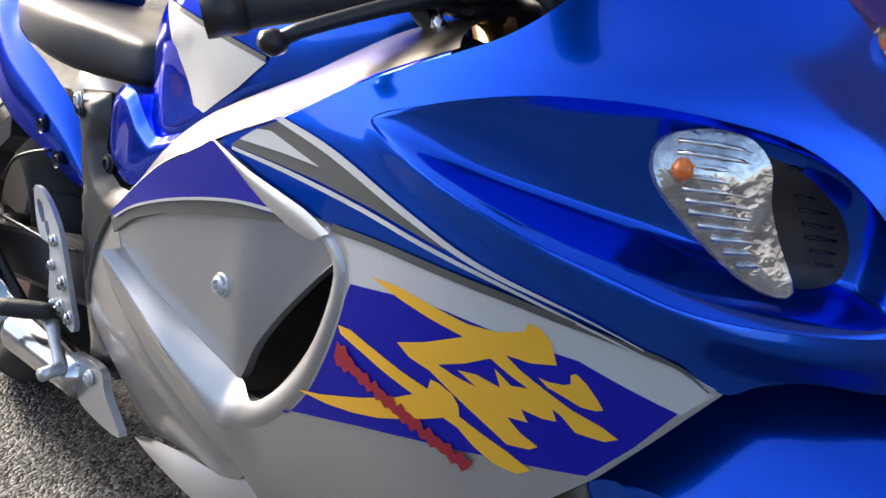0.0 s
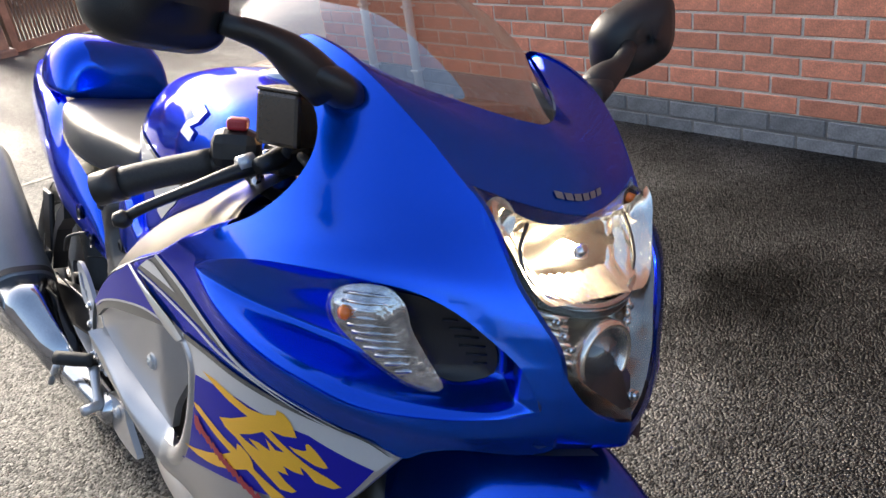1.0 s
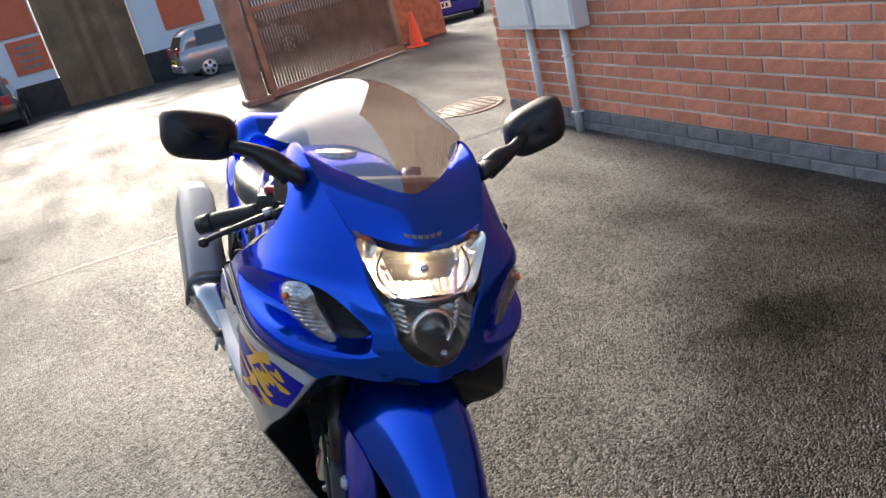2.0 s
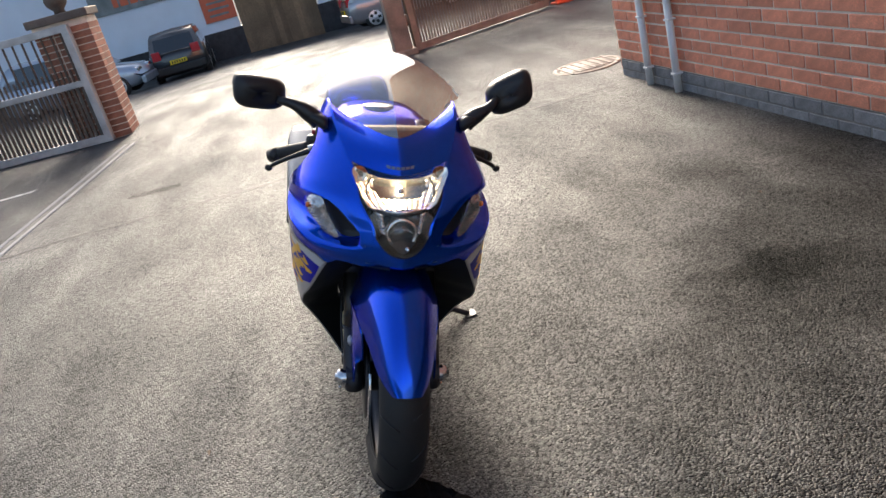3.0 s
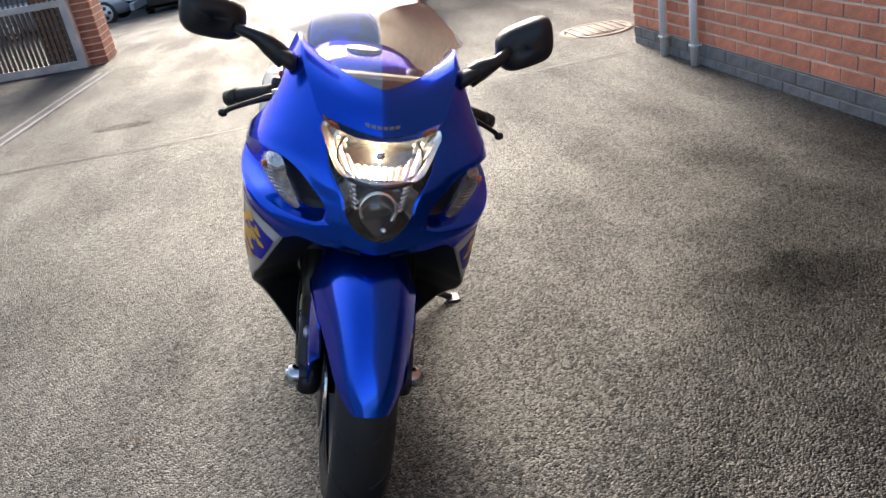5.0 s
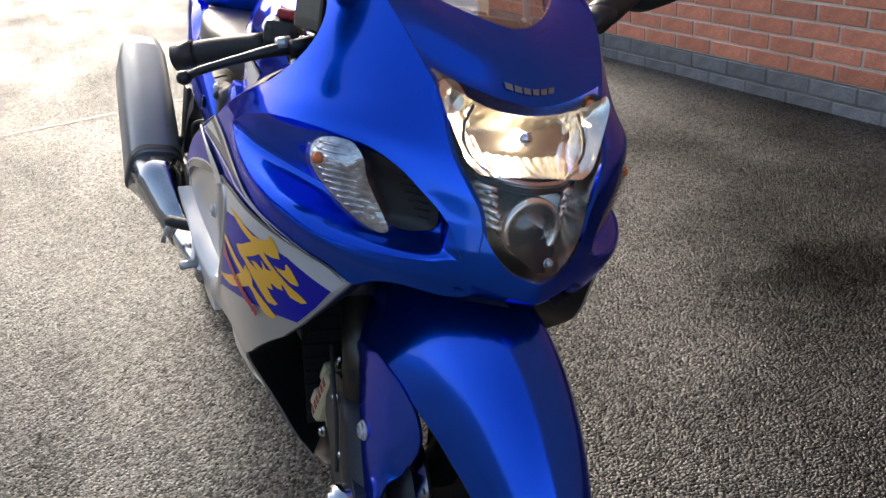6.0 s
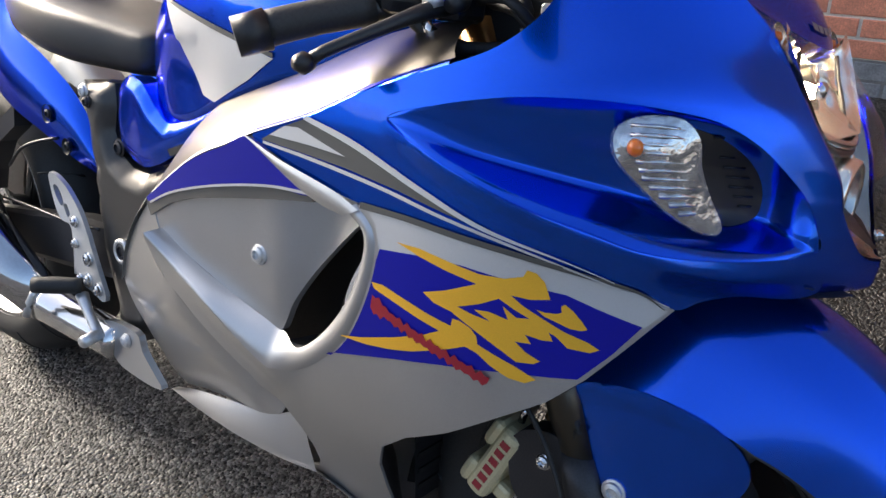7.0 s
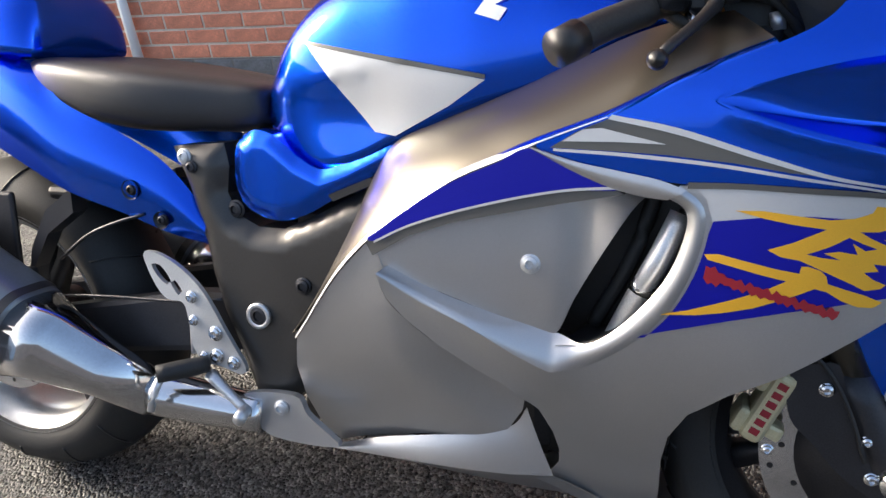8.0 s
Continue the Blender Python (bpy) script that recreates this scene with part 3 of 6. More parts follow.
# plain walls added out of view to close the yard; they shape skylight and reflections
tagged(block("wall_south", (-7.7, -7.6, -0.1), (14.5, -7.3, 2.4), GREYR, None, 0.0), "added plain grey wall out of view", "wall", kind="structure")
tagged(block("wall_east", (14.2, -7.3, -0.1), (14.5, 9, 2.4), GREYR, None, 0.0), "added plain grey wall out of view", "wall", kind="structure")


def car(x, y, turn, paint, tall, plate=True):
    """A parked car, its length along its own x, front to +x."""
    c = tagged(new("parked_car"), "", "car")
    g = ground_z(y, x)
    c.matrix_world = pose(x, y, g, 0, 0, turn)
    L, Wd, H = 4.1, 1.72, tall
    prof = [(-2.03, 0.45, 0.90), (-1.98, 0.30, 0.95), (-1.75, 0.24, 1.0), (-0.6, 0.2, 1.0), (0.9, 0.2, 1.0), (1.8, 0.25, 0.98), (2.02, 0.4, 0.88)]
    belt = [(-2.03, 0.80), (-1.98, 0.93), (-1.75, 0.98), (-0.6, 0.95), (0.9, 0.93), (1.8, 0.78), (2.02, 0.62)]
    rings = []
    for (px, z0, s), (_, z1) in zip(prof, belt):
        w = Wd / 2 * s
        rings.append([(px, -w * 0.86, z0), (px, -w, z0 + 0.12), (px, -w * 1.0, z1 - 0.18), (px, -w * 0.95, z1), (px, 0, z1 + 0.03), (px, w * 0.95, z1), (px, w, z1 - 0.18), (px, w, z0 + 0.12), (px, w * 0.86, z0)])
    loft("body", rings, paint, c)
    cab = [(-1.98, 0.93, 0.94), (-1.72, H - 0.12, 0.80), (-1.45, H, 0.74), (0.0, H, 0.74), (0.45, H - 0.06, 0.76), (1.15, 0.95, 0.90)]
    rings = [[(px, -Wd / 2 * 0.93, 0.93), (px, -Wd / 2 * s, z), (px, 0, z + 0.03 * (z > 1)), (px, Wd / 2 * s, z), (px, Wd / 2 * 0.93, 0.93)] for px, z, s in cab]
    loft("roof", rings, paint, c)
    for sy in (-1, 1):
        w = Wd / 2
        verts = [(-1.45, sy * (w * 0.925), 0.98), (-0.25, sy * (w * 0.925), 0.98), (-0.25, sy * (w * 0.775), H - 0.08), (-1.35, sy * (w * 0.775), H - 0.08)]
        put("window", verts, [(0, 1, 2, 3)], CARGLASS, c, False)
        verts = [(-0.18, sy * (w * 0.925), 0.98), (0.95, sy * (w * 0.925), 0.98), (0.42, sy * (w * 0.79), H - 0.10), (-0.18, sy * (w * 0.775), H - 0.08)]
        put("window", verts, [(0, 1, 2, 3)], CARGLASS, c, False)
        block("rear_lamp", (-2.05, sy * 0.60 - 0.13, 0.80), (-1.90, sy * 0.60 + 0.13, 1.06), LAMPR, c, 0.02)
        block("headlamp", (1.80, sy * 0.60 - 0.16, 0.60), (1.99, sy * 0.60 + 0.16, 0.74), CHROME, c, 0.03)
        for wx in (-1.28, 1.28):
            wh = spin("wheel", [(0.0, -0.10), (0.2, -0.11), (0.24, -0.10), (0.315, -0.09), (0.325, 0.0), (0.315, 0.09), (0.2, 0.1)], (wx, sy * 0.76, 0.325), RUBBER, c, 28)
            spin("rim", [(0.225, -0.004), (0.20, -0.012), (0.07, -0.002), (0.05, -0.015), (0.0, -0.018)], (wx, sy * 0.87, 0.325), ALLOY, c, 24) if sy < 0 else \
                spin("rim", [(0.225, 0.004), (0.20, 0.012), (0.07, 0.002), (0.05, 0.015), (0.0, 0.018)], (wx, sy * 0.87, 0.325), ALLOY, c, 24)
            for k in range(5):
                m = pose(wx, sy * 0.872, 0.325) @ Matrix.Rotation(radians(72 * k + 15), 4, "Y")
                block("spoke_gap", (-0.045, -0.012, 0.085), (0.045, 0.012, 0.185), RUBBER, c, 0.01, m=m)
    put("rear_window", [(-2.0, -0.62, 0.98), (-2.0, 0.62, 0.98), (-1.76, 0.58, H - 0.16), (-1.76, -0.58, H - 0.16)], [(0, 3, 2, 1)], CARGLASS, c, False)
    put("windscreen", [(1.06, -0.66, 0.99), (1.06, 0.66, 0.99), (0.52, 0.58, H - 0.10), (0.52, -0.58, H - 0.10)], [(0, 1, 2, 3)], CARGLASS, c, False)
    block("rear_bumper", (-2.08, -0.80, 0.32), (-1.95, 0.80, 0.56), BLACK if paint is CARBLACK else paint, c, 0.04)
    block("front_bumper", (1.95, -0.78, 0.25), (2.08, 0.78, 0.48), BLACK if paint is CARBLACK else paint, c, 0.04)
    if plate:
        pl = block("number_plate", (-2.10, -0.26, 0.60), (-2.06, 0.26, 0.72), PLATEY, c, 0.004, "yellow plate with dark bars")
        for k in range(6):
            block("plate_bar", (-2.104, -0.21 + 0.075 * k, 0.625), (-2.099, -0.17 + 0.075 * k, 0.695), BLACK, pl, 0.0)
    else:
        pl = block("number_plate", (2.07, -0.26, 0.40), (2.10, 0.26, 0.52), WHITE, c, 0.004, "white plate with dark bars")
        for k in range(6):
            block("plate_bar", (2.099, -0.21 + 0.075 * k, 0.425), (2.104, -0.17 + 0.075 * k, 0.495), BLACK, pl, 0.0)
    return c


tagged(car(-22.3, -6.0, 84, CARGREY, 1.6), "blue-grey hatchback parked on the street")
tagged(car(-24.9, -3.2, 181, CARBLACK, 1.55), "black hatchback with a yellow number plate parked on the street")
tagged(car(-23.5, 4.2, 95, CARSILV, 1.5), "silver car parked by the white building across the street")
tagged(car(-13.6, 6.75, -26, CARBLUE, 1.5, False), "blue car parked behind the yard wall")
tagged(car(-20.5, -11.6, 90, CARSILV, 1.45), "pale silver car seen through the gate bars")

# ground details
def flat(name, outline, z_up, mat, label, category, kind="", soft=True, grid=0.08):
    return tagged(sheet(name, outline, lambda a, b: (a, b, ground_z(b) + z_up), mat, None, grid, soft=soft), label, category, kind=kind)


def manhole(x, y, r):
    m = tagged(new("manhole_cover"), "round worn iron manhole cover set in the asphalt", "manhole cover")
    g = ground_z(y)
    spin("frame", [(r, 0.0005), (r, 0.006), (r - 0.05, 0.007), (r - 0.05, 0.003)], (x, y, g), IRON, m, 40, axis="z")
    spin("cover", [(r - 0.055, 0.002), (r - 0.06, 0.007), (0.0, 0.009)], (x, y, g), IRON, m, 40, axis="z")
    for i in range(-3, 4):
        block("rib", (x - 0.2, y + i * 0.07 - 0.012, g + 0.006), (x + 0.2, y + i * 0.07 + 0.012, g + 0.013), IRON, m, 0.002)


manhole(-3.58, 2.28, 0.30)
flat("road_line", [(-5.06, -2.82), (-4.98, -2.86), (-5.15, -4.9), (-5.23, -4.9)], 0.004, LINEW, "worn white painted line on the asphalt", "road marking", "structure", soft=False)
channel = tagged(new("drain_channel"), "narrow concrete drain channel across the yard", "drain channel", kind="structure")
for i in range(9):
    a, b = Vector((-6.3, -2.1)).lerp(Vector((-1.6, -2.72)), i / 9), Vector((-6.3, -2.1)).lerp(Vector((-1.6, -2.72)), (i + 0.97) / 9)
    d = (b - a)
    m = Matrix.Translation((a.x, a.y, ground_z(a.y))) @ Matrix.Rotation(math.atan2(d.y, d.x), 4, "Z")
    block("kerb_strip", (0, -0.075, -0.01), (d.length, -0.03, 0.008), GREYR, channel, 0.004, m=m)
    block("kerb_strip", (0, 0.03, -0.01), (d.length, 0.075, 0.008), GREYR, channel, 0.004, m=m)
    block("slot", (0, -0.03, -0.01), (d.length, 0.03, 0.003), RUBBER, channel, 0.0, m=m)
flat("patch", [(-3.52, -1.62), (-3.40, -1.70), (-3.33, -1.35), (-3.42, -1.28)], 0.003, OILY, "dark oil-stained repair patch in the asphalt", "patch", "structure")


def leaf(x, y, s):
    l = put("dead_leaf", [(0, 0, 0.004), (s, 0.3 * s, 0.012), (1.9 * s, 0, 0.006), (s, -0.35 * s, 0.014), (s, 0, 0.004)], [(0, 4, 1), (1, 4, 2), (2, 4, 3), (3, 4, 0)], LEAF, None, False)
    l.location = (x, y, ground_z(y))
    tagged(l, "small brown dead leaf lying on the asphalt", "leaf")


TAR = shade("tar_joint", (0.02, 0.02, 0.02), 0.6, spec=0.3, grain=0.2, scale=60, stain=0.2)
flat("asphalt_joint", [(-2.66, -2.6), (-2.70, -1.9), (-2.64, -1.3), (-2.63, -0.7), (-2.62, -0.1), (-2.60, 1.0), (-2.62, 2.1), (-2.585, 2.1), (-2.565, 1.0), (-2.585, -0.1), (-2.595, -0.7), (-2.605, -1.3), (-2.66, -1.9), (-2.62, -2.6)], 0.003, TAR, "tarred joint across the asphalt", "joint", "structure", soft=False)
leaf(0.70, -0.83, 0.022)
leaf(0.05, 1.55, 0.02)


# ---- the motorbike: x forward, y to its left, z up from the ground under it
bike = tagged(new("motorbike"), "blue and silver sports motorbike leaning on its side stand", "motorbike")
bike.matrix_world = pose(0.3896, -0.2603, 0.0475, -17.0, 0, -3.0)

WMAX = [(.16, .065), (.20, .104), (.25, .132), (.29, .155), (.34, .186), (.40, .222), (.475, .249), (.55, .260), (.62, .264), (.70, .267), (.77, .266), (.81, .258), (.86, .236), (.92, .208), (1.0, .172), (1.06, .135)]
XNOSE = [(.2, .87), (.60, .868), (.64, .878), (.675, .881), (.71, .882), (.74, .876), (.78, .867), (.84, .85), (.89, .826), (.95, .80), (1.01, .777), (1.06, .74)]


def step01(v):
    v = max(0.0, min(1.0, v))
    return v * v * (3 - 2 * v)


def half_width(x, z):
    """The fairing's half width at a place along and up the bike."""
    def sm(t):
        return (lut(t, z - 0.03) + 2 * lut(t, z) + lut(t, z + 0.03)) / 4
    w, xn = sm(WMAX), sm(XNOSE)
    if x > 0.42:
        t = min((x - 0.42) / (xn - 0.42), 0.9995)
        w *= (1 - t ** (3.6 + 0.6 * step01((z - 0.64) / 0.05) * step01((0.88 - z) / 0.08))) ** 0.95
    elif x < 0.3:
        w *= 1 - 0.10 * ((0.3 - x) / 0.35) ** 2
    return w


def nose_x(y, z):
    """How far forward the fairing reaches at a place across and up the nose."""
    def sm(t):
        return (lut(t, z - 0.03) + 2 * lut(t, z) + lut(t, z + 0.03)) / 4
    p = 3.6 + 0.6 * step01((z - 0.64) / 0.05) * step01((0.88 - z) / 0.08)
    return 0.42 + max(0.0, 1 - (abs(y) / sm(WMAX)) ** (1 / 0.95)) ** (1 / p) * (sm(XNOSE) - 0.42)


SCOOP = [(.491, .757), (.548, .779), (.608, .795), (.653, .802), (.693, .805), (.731, .804), (.762, .799), (.789, .784), (.810, .763), (.827, .741), (.837, .718), (.841, .697), (.812, .689), (.772, .687), (.735, .690), (.694, .700), (.650, .708), (.598, .720), (.544, .736)]
SCOOP_TOP = [(p.x, p.y) for p in curve_through([(a, b, 0) for a, b in SCOOP[:12]], 0.006)]
SCOOP_LOW = [(p.x, p.y) for p in curve_through([(a, b, 0) for a, b in sorted(SCOOP[11:] + SCOOP[:1])], 0.006)]
SCOOP_RUN = [(p.x, p.y) for p in curve_through([(a, b, 0) for a, b in SCOOP], 0.01, True)]
CREASE = [(.496, .750), (.569, .726), (.625, .713), (.673, .701), (.716, .691), (.755, .680), (.791, .672), (.822, .670), (.848, .673)]

CREASE_RUN = [(p.x, p.y) for p in curve_through([(a, b, 0) for a, b in CREASE], 0.01)]


def cowl_base(x, z):
    """The upper cowl without its scoop: the fairing with the ridge round the scoop raised."""
    w = half_width(x, z) + 0.005 * math.exp(-(edge_distance(CREASE_RUN, x, z, False) / 0.011) ** 2) * step01((x - 0.48) / 0.08) * step01((0.850 - x) / 0.05)
    return w + 0.005 * math.exp(-(((edge_distance(SCOOP_RUN, x, z) - 0.022) / 0.018) ** 2)) * step01((x - 0.60) / 0.14) * step01((z - 0.735) / 0.04)


def scoop_depth(x, u):
    """How deep the cheek scoop is sunk, u from its lower edge (0) to its upper one (1)."""
    return (0.052 * step01((x - 0.49) / 0.20) + 0.030 * step01((x - 0.72) / 0.07)) * step01((0.8425 - x) / 0.062) * step01(u / 0.26) * max(0.0, math.cos(math.pi / 2 * u)) ** (0.5 - 0.28 * step01((x - 0.68) / 0.06))


def cowl_width(x, z):
    zt, zb = lut(SCOOP_TOP, x), lut(SCOOP_LOW, x)
    w = cowl_base(x, z)
    if 0.491 < x < 0.841 and zb < z < zt:
        w -= scoop_depth(x, (z - zb) / max(zt - zb, 1e-4))
    return w


def on(side, w, off=0.0):
    """Lays a panel on the right (-1) or left (1) flank of the bike."""
    return lambda a, b: (a, side * (w(a, b) + off), b)


def flank(name, outline, w, mat, off=0.0, grid=0.012, thick=0.004, soft=True, label="", holes=(), parent=None, sides=(-1, 1), true=False):
    obs = []
    e = 0.0008
    for s in sides:
        obs.append(sheet(name, outline, on(s, w, off), mat, parent or bike, grid, thick, soft, label, holes, s > 0, lambda a, b, s=s: (0, -s, 0),
                         (lambda a, b, s=s: Vector(((w(a - e, b) - w(a + e, b)) / (2 * e), s, (w(a, b - e) - w(a, b + e)) / (2 * e))).normalized()) if true else None))
    return obs


def ruled(name, a, b, mat, parent=None, n=60, rows=6, sides=(-1, 1), sag=0.0, label=""):
    """A strip between two lines of (x, half width, z)."""
    def even(pts):
        line = curve_through(pts, 0.004)
        out = []
        for i in range(n):
            q = i * (len(line) - 1) / (n - 1)
            k = min(int(q), len(line) - 2)
            out.append(line[k].lerp(line[k + 1], q - k))
        return out
    la, lb = even(a), even(b)
    for s in sides:
        verts = []
        for r in range(rows):
            t = r / (rows - 1)
            for p, q in zip(la, lb):
                v = p.lerp(q, t)
                verts.append((v.x, s * (v.y - sag * 4 * t * (1 - t)), v.z))
        f = grid_faces(rows, n)
        put(name, verts, f if s > 0 else [tuple(reversed(x)) for x in f], mat, parent or bike, True, label)


def skin(pts, off=0.0, w=half_width):
    return [(x, w(x, z) + off, z) for x, z in pts]


# upper cowl, blue
COWL = [(.307, .707), (.385, .738), (.455, .774), (.509, .798), (.546, .813), (.583, .832), (.606, .855), (.617, .880), (.618, .902), (.610, .922), (.595, .938), (.572, .950), (.543, .966), (.520, .986), (.522, 1.000), (.545, 1.004),
        (.600, .992), (.652, .968), (.700, .935), (.727, .912), (.748, .892), (.768, .872), (.792, .840), (.814, .807), (.838, .766)] + [(nose_x(.0695, z), z) for z in (.738, .720, .700, .680, .665, .656)] + [(.830, .651), (.800, .654), (.777, .647), (.760, .637),
        (.735, .652), (.690, .662), (.641, .668), (.587, .670), (.526, .673), (.466, .670), (.400, .678), (.350, .690)]
cowls = flank("upper_cowl", COWL, cowl_base, BLUE, grid=0.0075, thick=0.006, label="metallic blue upper cowl", holes=[SCOOP], true=True)
for side, cowl in zip((-1, 1), cowls):
    verts = []
    for i in range(91):
        x = 0.482 + 0.3595 * math.sin(math.pi / 2 * i / 90)
        zt, zb = lut(SCOOP_TOP, x), lut(SCOOP_LOW, x)
        for k in range(25):
            u = k / 24
            z = zb + (zt - zb) * u
            if k in (0, 24):
                z += 0.004 if k else -0.004
            verts.append((x, side * (cowl_base(x, z) - (0.0014 if k in (0, 24) else 0.0003) - scoop_depth(x, u)), z))
    f = grid_faces(91, 25)
    put("cheek_scoop", verts, f if side < 0 else [tuple(reversed(q)) for q in f], BLUE, cowl, True, "blue scoop sunk into the cowl")

# lower side fairing, silver
LEDGE = [(.106, .540), (.150, .512), (.222, .482), (.283, .448), (.322, .430)]
RIM_OUT = [(p.x, p.y) for p in curve_through([(x, z, 0) for x, z in ((.322, .430), (.364, .440), (.410, .472), (.452, .516), (.478, .568), (.490, .618), (.486, .648), (.462, .668))], .008)]
FIN = [(.278, .380), (.262, .397), (.229, .414), (.179, .446), (.136, .481), (.115, .508), (.106, .540)]
FRONT = [(.760, .637), (.729, .591), (.706, .559), (.678, .529), (.637, .499), (.583, .458), (.528, .424), (.484, .385), (.462, .340), (.453, .290), (.450, .220), (.442, .165)]
SIDE = LEDGE + RIM_OUT[1:] + [(.526, .671), (.587, .668), (.641, .666), (.690, .660), (.735, .650)] + FRONT + [(.40, .158), (.335, .166), (.285, .196), (.262, .214), (.284, .222), (.304, .232), (.316, .252), (.319, .280), (.314, .315), (.300, .356)] + FIN[:-1]


def side_width(x, z):
    return half_width(x, z) + 0.012 * math.exp(-(edge_distance(LEDGE, x, z, False) / 0.030) ** 2) + 0.007 * math.exp(-(edge_distance(FIN, x, z, False) / 0.016) ** 2)


flank("side_fairing", SIDE, side_width, SILVER, label="silver lower side fairing", soft=False, grid=0.012)


def bulge_width(x, z):
    d = edge_distance(FIN, x, z, False)
    return half_width(x, z) - 0.004 - 0.030 * step01((x - 0.10) / 0.14) * step01(1.3 - d / 0.09)


BULGE = [(.106, .540), (.115, .508), (.136, .481), (.179, .446), (.229, .414), (.262, .397), (.277, .378), (.266, .328), (.246, .296), (.198, .276), (.115, .258), (.030, .234), (-.050, .200), (-.072, .224), (-.083, .289), (-.076, .353), (-.055, .411), (-.030, .440), (.002, .482), (.041, .530), (.085, .574), (.098, .566)]
flank("engine_cover", BULGE, bulge_width, SILVER, soft=False, label="silver rear part of the side fairing")
ruled("fin_step", skin(FIN, 0.0, side_width), [(x, bulge_width(x, z) - 0.004, z - 0.003) for x, z in FIN], SILVER, rows=4)

# dish with its fastener and the ledge above the vent
DISH = [(.086, .558), (.145, .590), (.205, .612), (.275, .629), (.340, .644), (.405, .655), (.430, .653), (.406, .625), (.376, .575), (.347, .520), (.326, .474), (.300, .478), (.238, .496), (.172, .519), (.104, .541)]


def dish_width(x, z):
    return half_width(x, z) - 0.0046 - 0.0154 * step01((x - 0.08) / 0.22) - 0.085 * step01((x - 0.32) / 0.14)


flank("vent_dish", DISH, dish_width, SILVER, label="sunken silver panel beside the air vent", thick=0.01)
dish_low = [(.112, .545), (.172, .519), (.238, .496), (.298, .480), (.330, .474)]
# rim round the vent: a broad rounded lip that turns inwards
rim_in = [(.328, .462), (.366, .470), (.408, .502), (.450, .558), (.469, .610), (.469, .640), (.447, .655)]
ruled("vent_rim", [(x, side_width(x, z), z) for x, z in LEDGE + RIM_OUT[1:]], [(x, dish_width(x, z), z) for x, z in dish_low] + [(x, half_width(x, z) - 0.006, z) for x, z in rim_in[1:]], SILVER, rows=11, n=140, sag=-0.0055, label="pale silver ledge and rim round the air vent")
ruled("vent_lip", [(x, half_width(x, z) - 0.006, z) for x, z in rim_in], [(x + 0.003, half_width(x, z) - 0.020, z) for x, z in rim_in], SILVER, rows=4)
ruled("vent_duct", [(x + 0.003, half_width(x, z) - 0.020, z) for x, z in rim_in], [(x + 0.020, half_width(x, z) - 0.095, z) for x, z in rim_in], BLACK, rows=5)
arm_top = [(.300, .704), (.350, .690), (.401, .681), (.440, .674), (.470, .664)]
arm_low = [(.300, .702), (.345, .680), (.385, .664), (.420, .655), (.450, .652)]
ruled("vent_arm", skin(arm_top, 0.0040), skin(arm_low, 0.0020), SILVER, rows=5, sag=-0.003, label="silver arm above the air vent")
for s in (-1, 1):
    bolt(bike, (0.296, s * (dish_width(0.296, 0.562) - 0.001), 0.562), 0.010, (0, s, 0), ALLOY, "fastener")

# vent insides: dark duct, hose and radiator edge
flank("duct_backing", [(.28, .46), (.30, .68), (.52, .68), (.56, .60), (.52, .44), (.40, .42)], lambda x, z: 0.135, BLACK, grid=0.05, thick=0.0, soft=False)
for s in (-1, 1):
    tube("radiator_hose", [(.385, s * (half_width(.385, .47) - .060), .450), (.418, s * (half_width(.42, .53) - .052), .525), (.440, s * (half_width(.44, .57) - .046), .572), (.462, s * (half_width(.46, .62) - .062), .625)], 0.014, ALLOY, bike, 14, label="bright radiator hose")
    tube("hose_band", [(.421, s * (half_width(.42, .53) - .0515), .531), (.427, s * (half_width(.42, .53) - .0505), .544)], 0.0165, CHROME, bike, 14)
    tube("wiring_loom", [(.36, s * .16, .47), (.405, s * .165, .56), (.43, s * .15, .65)], 0.010, RUBBER, bike, 8)

# blue film below the top edge, above the dish, and its charcoal border
TOPFILM = [(.088, .580), (.121, .603), (.146, .622), (.206, .659), (.261, .684), (.300, .702), (.355, .683), (.398, .661), (.340, .656), (.275, .641), (.205, .621), (.145, .599), (.108, .580)]
flank("upper_panel", [(.085, .574), (.121, .603), (.146, .622), (.206, .660), (.261, .686), (.304, .704), (.350, .688), (.405, .655), (.340, .642), (.275, .627), (.205, .610), (.145, .588), (.094, .558)], half_width, GREYF, grid=0.01, thick=0.012, soft=False, label="charcoal stripe along the panel edge")
flank("blue_panel", TOPFILM, half_width, BLUE_DECAL, 0.0012, 0.01, 0.001, label="deep blue film")
line_a, line_b = [(.098, .578), (.145, .602), (.205, .624), (.275, .644), (.340, .658), (.395, .664)], [(.098, .575), (.145, .599), (.205, .621), (.275, .641), (.340, .655), (.398, .661)]
ruled("pin_stripe", skin(line_a, 0.002), skin(line_b, 0.002), PALE, rows=2)

# films on the flank: sword-shaped stripes, blue field, plain yellow sign and red script as shapes
FILM = 0.0014


def film(name, outline, mat, lift=FILM, soft=False, label="", w=half_width):
    flank(name, outline, w, mat, lift, 0.010, 0.0, soft, label)


